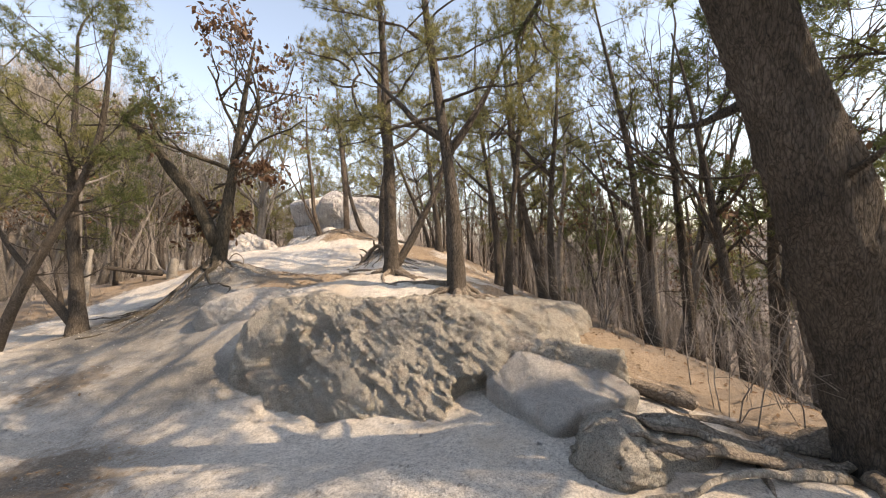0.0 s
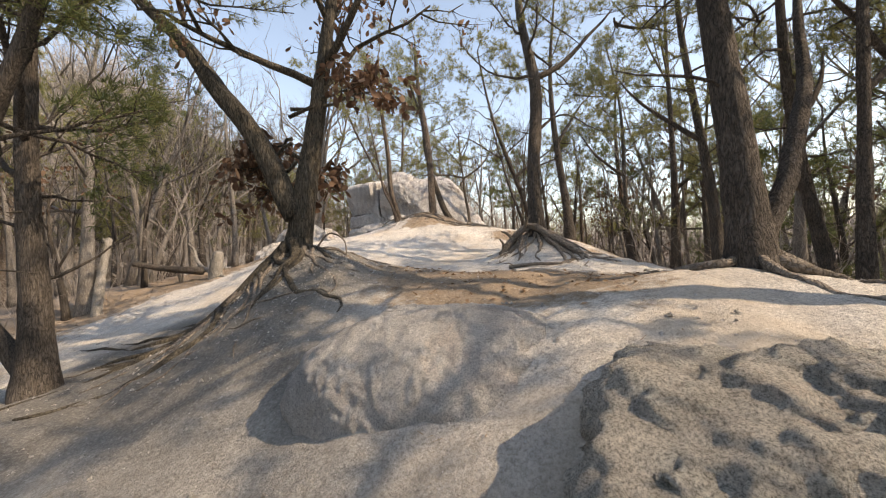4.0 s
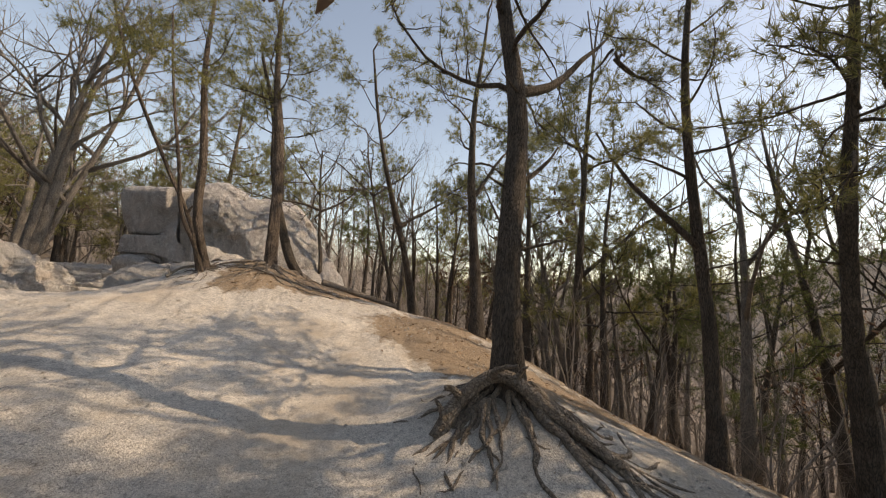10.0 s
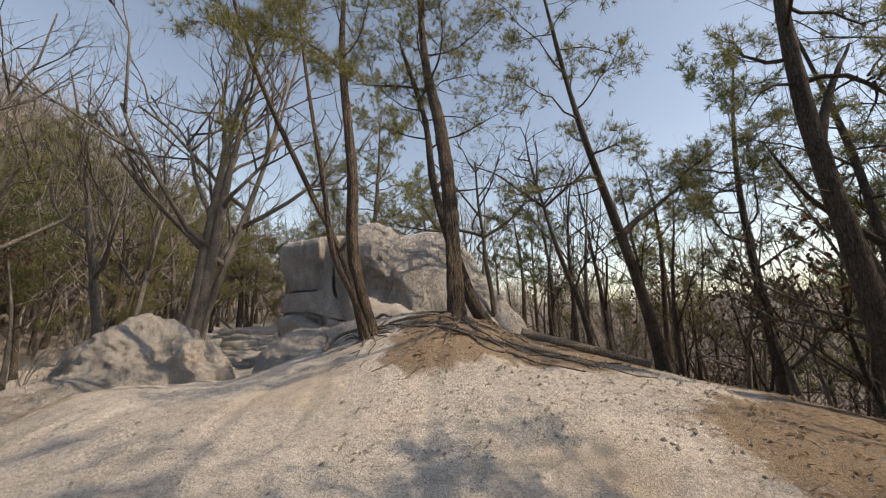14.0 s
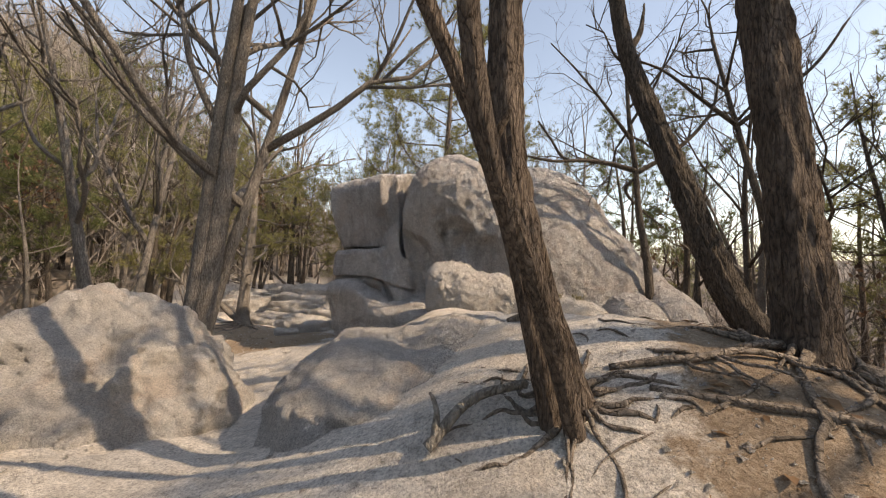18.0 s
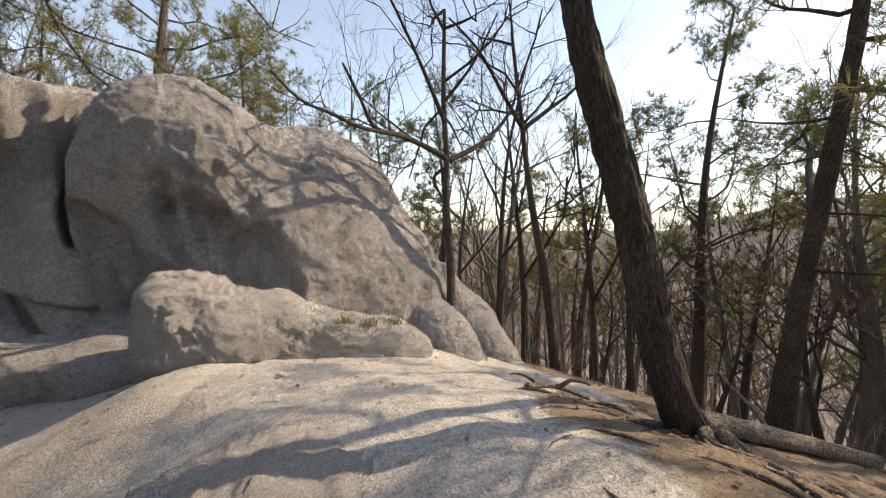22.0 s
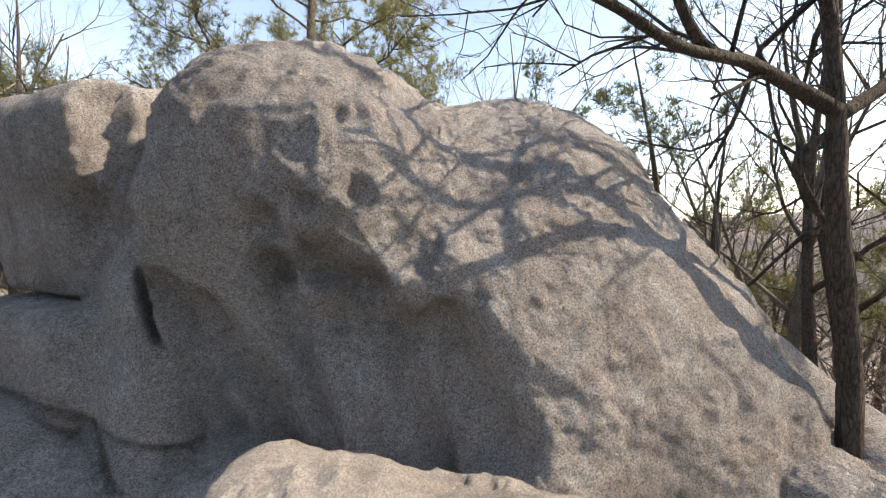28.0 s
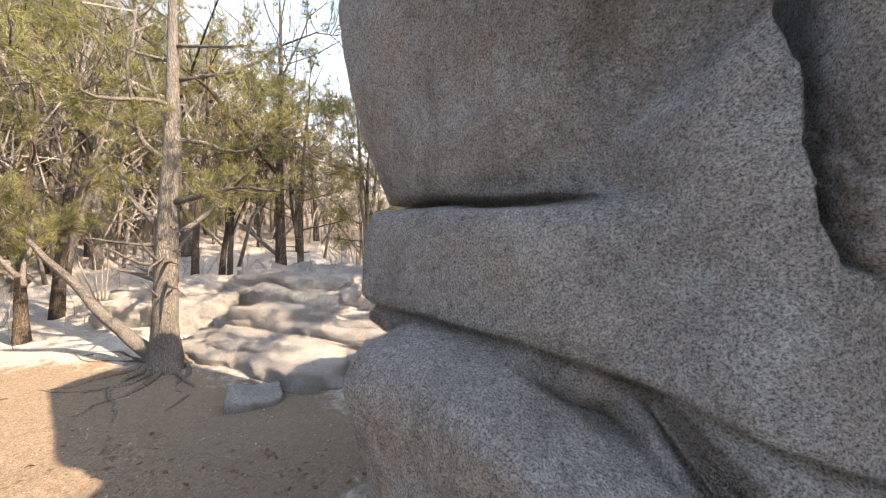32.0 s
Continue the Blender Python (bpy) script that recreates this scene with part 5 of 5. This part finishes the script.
def ground_scatter():
    rng = np.random.default_rng(501)
    # fallen leaves where the litter lies
    p = on_ground(rng, 34000, -13.5, 9, -1, 26, lambda x, y: ground_litter(x, y) ** 3)
    n = len(p)
    a = rng.uniform(0, 6.28, n)
    d = np.stack([np.cos(a), np.sin(a), rng.normal(0, 0.25, n)], 1)
    w = np.stack([-np.sin(a), np.cos(a), rng.normal(0, 0.25, n)], 1)
    s = rng.uniform(0.02, 0.045, (n, 1))
    up = np.array((0, 0, 1.0)) * s
    p = p + up * 0.15
    v = np.stack([p - d * s, p + w * s * 0.45 + up * 0.3, p + d * s + up * 0.25, p - w * s * 0.45 + up * 0.3], 1).reshape(-1, 3)
    k = np.arange(n)[:, None] * 4
    g = Geo()
    g.add(v, t=np.vstack([k + np.array((0, 1, 2)), k + np.array((0, 2, 3))]))
    tagged(part("fallen_leaves", g.mesh("fallen_leaves", False), LITTER), "dry brown fallen leaves on the slope", "leaves", kind="stuff")
    # pine needles
    p = on_ground(rng, 60000, -12, 5, 0, 25, lambda x, y: ground_litter(x, y) ** 1.2)
    n = len(p)
    a = rng.uniform(0, 6.28, n)
    d = np.stack([np.cos(a), np.sin(a), rng.normal(0, 0.12, n)], 1) * rng.uniform(0.04, 0.09, (n, 1))
    w = np.stack([-np.sin(a), np.cos(a), 0 * a], 1) * 0.003
    p = p + np.array((0, 0, 0.008))
    g = Geo()
    g.add(np.stack([p - w, p + w, p + d], 1).reshape(-1, 3), t=np.arange(3 * n).reshape(-1, 3))
    tagged(part("fallen_needles", g.mesh("fallen_needles", False), LITTER), "rusty brown fallen pine needles", "needles", kind="stuff")
    # grit and gravel
    p = np.vstack([on_ground(rng, 15000, -11, 2, 1, 24), on_ground(rng, 9000, -7.3, -4.2, 7.2, 10.2, lambda x, y: np.exp(-((x + 5.5) ** 2 + (y - 8.8) ** 2) / 1.0)), on_ground(rng, 2500, -14, -9, 22, 28), on_ground(rng, 2600, -5.6, -1.5, 15.2, 17.6)])
    n = len(p)
    s = 0.004 + 0.022 * rng.uniform(0, 1, (n, 1)) ** 4
    o = np.array(((1, 0, 0), (-0.5, 0.87, 0), (-0.5, -0.87, 0), (0.1, 0.1, 0.8)))
    v = p[:, None] + (o[None] + rng.normal(0, 0.25, (n, 4, 3))) * s[:, None]
    k = np.arange(n)[:, None] * 4
    g = Geo()
    g.add(v.reshape(-1, 3), t=np.vstack([k + np.array(f) for f in ((0, 1, 3), (1, 2, 3), (2, 0, 3))]))
    tagged(part("gravel", g.mesh("gravel", False), PALE_GRANITE), "loose granite grit on the path", "gravel", kind="stuff")


def log(name, label, line, r0, r1, mat, category="log", knots=(), sides=14):
    """A piece of wood lying or standing along the given line, with stubs."""
    line = np.array(line, float)
    o = line[0].copy()
    n = 26
    pts = curve_through(line, n) - o
    root = new(name)
    root.location = o
    root.empty_display_size = 0.2
    g = Geo()
    g.tube(pts, np.linspace(r0, r1, n), sides, 0.22, int(abs(o[0]) * 10))
    part("stem", g.mesh("stem"), mat, root)
    for u, way, ln, r in knots:
        g = Geo()
        rng = np.random.default_rng(int(u * 100))
        path = wander(rng, along(pts, u), way, ln, 10, 0.5)
        g.tube(path, np.linspace(r, r * 0.3, 10), 8, 0.2, 3)
        part("branch", g.mesh("branch"), mat, root)
    return tagged(root, label, category)


def fallen_wood():
    def G(x, y, up=0.0):
        return (x, y, at(x, y) + up)
    log("dead_snag", "bleached white dead trunk leaning beside the path", (G(-11.6, 12.1, -0.1), G(-11.9, 12.5, 0.8), (-12.3, 13.1, at(-11.9, 12.5) + 1.7)), 0.11, 0.07, DEAD_WOOD, "dead tree", ((0.85, (-0.3, 0.2, 1), 0.35, 0.05),))
    log("tree_stump", "grey splintered stump with bleached wood", (G(-10.6, 14.6, -0.1), G(-10.55, 14.6, 0.35), G(-10.5, 14.65, 0.7)), 0.2, 0.12, DEAD_WOOD, "stump", ((0.3, (-1, 0.1, 0.25), 1.8, 0.08), (0.6, (0.5, 0, 1), 0.3, 0.06), (0.2, (0.8, -0.4, -0.15), 0.8, 0.07)))
    log("fallen_log", "dark fallen trunk with bare branches", (G(-12.9, 14.4, 0.75), G(-12.0, 14.5, 0.5), G(-11.0, 14.6, 0.25)), 0.09, 0.13, DARK_BARK, "log", ((0.3, (-0.5, 0.1, 1), 1.6, 0.05), (0.5, (0.2, 0.3, 1), 1.4, 0.045), (0.7, (0.4, -0.2, 1), 1.2, 0.04)))
    log("tree_stump", "gnarled weathered stump at the foot of a pine", (G(-2.6, 11.85, -0.05), G(-2.4, 11.9, 0.12), G(-2.05, 11.8, 0.22), G(-1.65, 11.45, 0.1), G(-1.3, 11.05, 0.03)), 0.075, 0.045, ROOT_WOOD, "stump",
        ((0.05, (-0.1, 0, 1), 0.28, 0.05), (0.2, (-0.5, -0.4, 0.5), 0.35, 0.05), (0.35, (0.1, -0.7, 0.2), 0.5, 0.045), (0.5, (0.2, -0.5, 0.6), 0.25, 0.04)))
    log("fallen_branch", "thin grey branch lying on the grit", (G(-2.6, 10.4, 0.03), G(-2.3, 10.2, 0.04), G(-1.9, 9.9, 0.03)), 0.035, 0.02, ROOT_WOOD, "branch", ((0.1, (-0.4, 0.3, 0.4), 0.2, 0.02),))
    log("bare_root", "bare root arching out of the mound", (G(-5.25, 9.1, 0.0), G(-5.05, 9.1, 0.22), G(-4.85, 9.05, 0.2), G(-4.8, 9.0, -0.02)), 0.013, 0.009, ROOT_WOOD, "root", sides=8)
    log("bare_root", "bleached root over the rock hump", (G(-6.35, 17.5, 0.05), G(-6.15, 17.62, 0.1), G(-5.9, 17.65, 0.08)), 0.03, 0.02, DEAD_WOOD, "root", ((0.1, (0.1, 0.3, 0.9), 0.2, 0.025),), 10)
    log("bare_root", "weathered root loop on the pale grit", (G(-5.9, 19.0, 0.0), G(-5.75, 18.85, 0.06), G(-5.6, 18.6, 0.03)), 0.03, 0.02, ROOT_WOOD, "root", sides=8)
    log("fallen_branch", "broken branch on the needle patch", (G(-4.45, 19.9, 0.03), G(-4.2, 19.85, 0.05), G(-3.95, 19.7, 0.03)), 0.025, 0.012, ROOT_WOOD, "branch", ((0.5, (0.3, -0.6, 0.3), 0.3, 0.025), (0.2, (-0.2, 0.6, 0.3), 0.25, 0.02)))
    log("fallen_log", "fallen grey trunk lying on the slope", (G(-3.3, 19.2, 0.08), G(-2.4, 18.9, 0.08), G(-1.4, 18.5, 0.08)), 0.1, 0.06, ROOT_WOOD, "log", ((0.4, (0.2, 0.5, 0.6), 0.6, 0.03),))
    log("fallen_log", "dark fallen trunk along the edge of the slope", (G(0.9, 5.1, 0.08), G(1.5, 4.4, 0.1), G(2.4, 3.7, 0.1)), 0.11, 0.07, ROOT_WOOD, "log", ((0.5, (0.3, 0.6, 0.3), 0.5, 0.04), (0.2, (-0.5, -0.3, 0.4), 0.4, 0.04)))


def root_steps():
    """Long bare roots that hold the crest beside the two pines like low steps."""
    rng = np.random.default_rng(91)
    for x0, y0, x1, y1, r in ((-5.5, 17.75, -4.3, 17.55, 0.05), (-5.4, 17.5, -3.6, 17.0, 0.055), (-4.7, 17.25, -3.2, 16.6, 0.045), (-4.0, 17.5, -2.6, 17.0, 0.045), (-3.6, 17.2, -2.5, 16.4, 0.025)):
        f = np.linspace(0, 1, 7)
        x, y = x0 + (x1 - x0) * f + rng.normal(0, 0.04, 7), y0 + (y1 - y0) * f + rng.normal(0, 0.05, 7)
        line = np.stack([x, y, land(x, y) + 0.012 + rng.normal(0, 0.012, 7)], 1)
        knots = tuple((float(rng.uniform(0.2, 0.8)), (float(rng.normal(0.2, 0.4)), -1.0, -0.45), float(rng.uniform(0.15, 0.4)), 0.012) for k in range(4))
        log("bare_root", "long bare pine root holding the crest like a step", line, r * 0.4, r * 0.22, ROOT_WOOD, "root", knots, 10)


def root_clump():
    """The dark clump of earth and roots beside the old pine at the start."""
    t = thing("root_clump", 1.25, 2.75, "dark clump of earth laced with bleached roots", "root clump")
    settle(solid("earth", (1.3, 2.8, 0.0), 1.0, lambda p: join(ball(p, (1.2, 2.75, 0.0), (0.36, 0.34, 0.36)), ball(p, (1.65, 2.85, -0.05), (0.5, 0.3, 0.26)), 0.15), 6, BANK_ROCK, None, "", 0.09, 0.03, 33, 0.06), t)
    rng = np.random.default_rng(34)
    for k in range(9):
        a = np.array((2.75 - 0.06 * k, 2.7 + 0.02 * k))
        b = np.array((1.0 + 0.08 * k, 2.35 + 0.12 * k))
        f = np.linspace(0, 1, 12)[:, None]
        xy = a + (b - a) * f + np.cumsum(rng.normal(0, 0.035, (12, 2)), 0)
        lump = np.maximum(0.32 * np.exp(-((xy[:, 0] - 1.25) ** 2 + (xy[:, 1] - 2.75) ** 2) / 0.12), 0.2 * np.exp(-((xy[:, 0] - 1.7) ** 2 + (xy[:, 1] - 2.85) ** 2) / 0.16))
        g = Geo()
        g.tube(np.column_stack([xy, land(xy[:, 0], xy[:, 1]) + 0.03 + lump]), np.linspace(0.07, 0.02, 12) * rng.uniform(0.6, 1.1), 9, 0.25, k)
        settle(part("root", g.mesh("root"), ROOT_WOOD if k % 3 else DEAD_WOOD), t)


def rock_twigs():
    """Dry stalks that grow from the seams of the great boulder."""
    for k, (x, y, z, n) in enumerate(((-9.35, 24.72, 4.2, 4), (-9.1, 24.55, 4.2, 3), (-9.0, 24.5, 3.55, 5), (-8.75, 24.3, 3.5, 3), (-9.6, 24.95, 4.2, 3))):
        rng = np.random.default_rng(700 + k)
        root = new("dry_weed")
        root.location = (x, y, z)
        root.empty_display_size = 0.05
        for m in range(n):
            g, ends = Geo(), []
            sprig(rng, g, (0.02, 0.02, 0), (rng.normal(-0.4, 0.4), rng.normal(-0.6, 0.3), rng.uniform(0.3, 1.2)), rng.uniform(0.08, 0.22), 0.0025, 1, ends, 0.6, 0.1, 3)
            part("stalk", g.mesh("stalk"), DEAD_WOOD, root)
        tagged(root, "thin dry stalks growing from a seam in the boulder", "weed", "dry weeds on the boulder")


def tussock(seed, x, y, z, size, count):
    rng = np.random.default_rng(seed)
    g = Geo()
    a = rng.uniform(0, 6.28, count)
    base = np.stack([rng.normal(0, size * 0.35, count), rng.normal(0, size * 0.2, count), 0 * a], 1)
    way = np.stack([np.cos(a) * 0.5, np.sin(a) * 0.5, rng.uniform(0.5, 1.2, count)], 1)
    ln = size * rng.uniform(0.5, 1.2, (count, 1))
    mid = base + way * ln * 0.6
    tip = mid + (way * np.array((1.6, 1.6, 0.1))) * ln * 0.5
    w = np.stack([-np.sin(a), np.cos(a), 0 * a], 1) * 0.003
    v = np.stack([base - w, base + w, mid + w, mid - w, tip], 1).reshape(-1, 3)
    k = np.arange(count)[:, None] * 5
    g.add(v, q=k + np.array((0, 1, 2, 3)), t=k + np.array((3, 2, 4)))
    ob = part("dry_grass", g.mesh("dry_grass", False), DRY_GRASS)
    ob.location = (x, y, z)
    tagged(ob, "tuft of dry yellow grass at the boulder's foot", "grass", "tufts of dry grass")


ground_scatter()
fallen_wood()
root_steps()
root_clump()
rock_twigs()
for k, (x, y, s) in enumerate(((-5.9, 22.75, 0.28), (-5.55, 22.65, 0.3), (-5.2, 22.55, 0.25), (-6.3, 22.85, 0.2), (-4.6, 22.4, 0.2), (-5.75, 22.5, 0.2), (-5.0, 21.75, 0.14), (-4.7, 21.8, 0.14), (-5.3, 21.7, 0.12), (-9.9, 19.9, 0.15))):
    tussock(600 + k, x, y, at(x, y) + (0.35 if 21.5 < y < 22 and x > -6 else 0.0), s, 90)
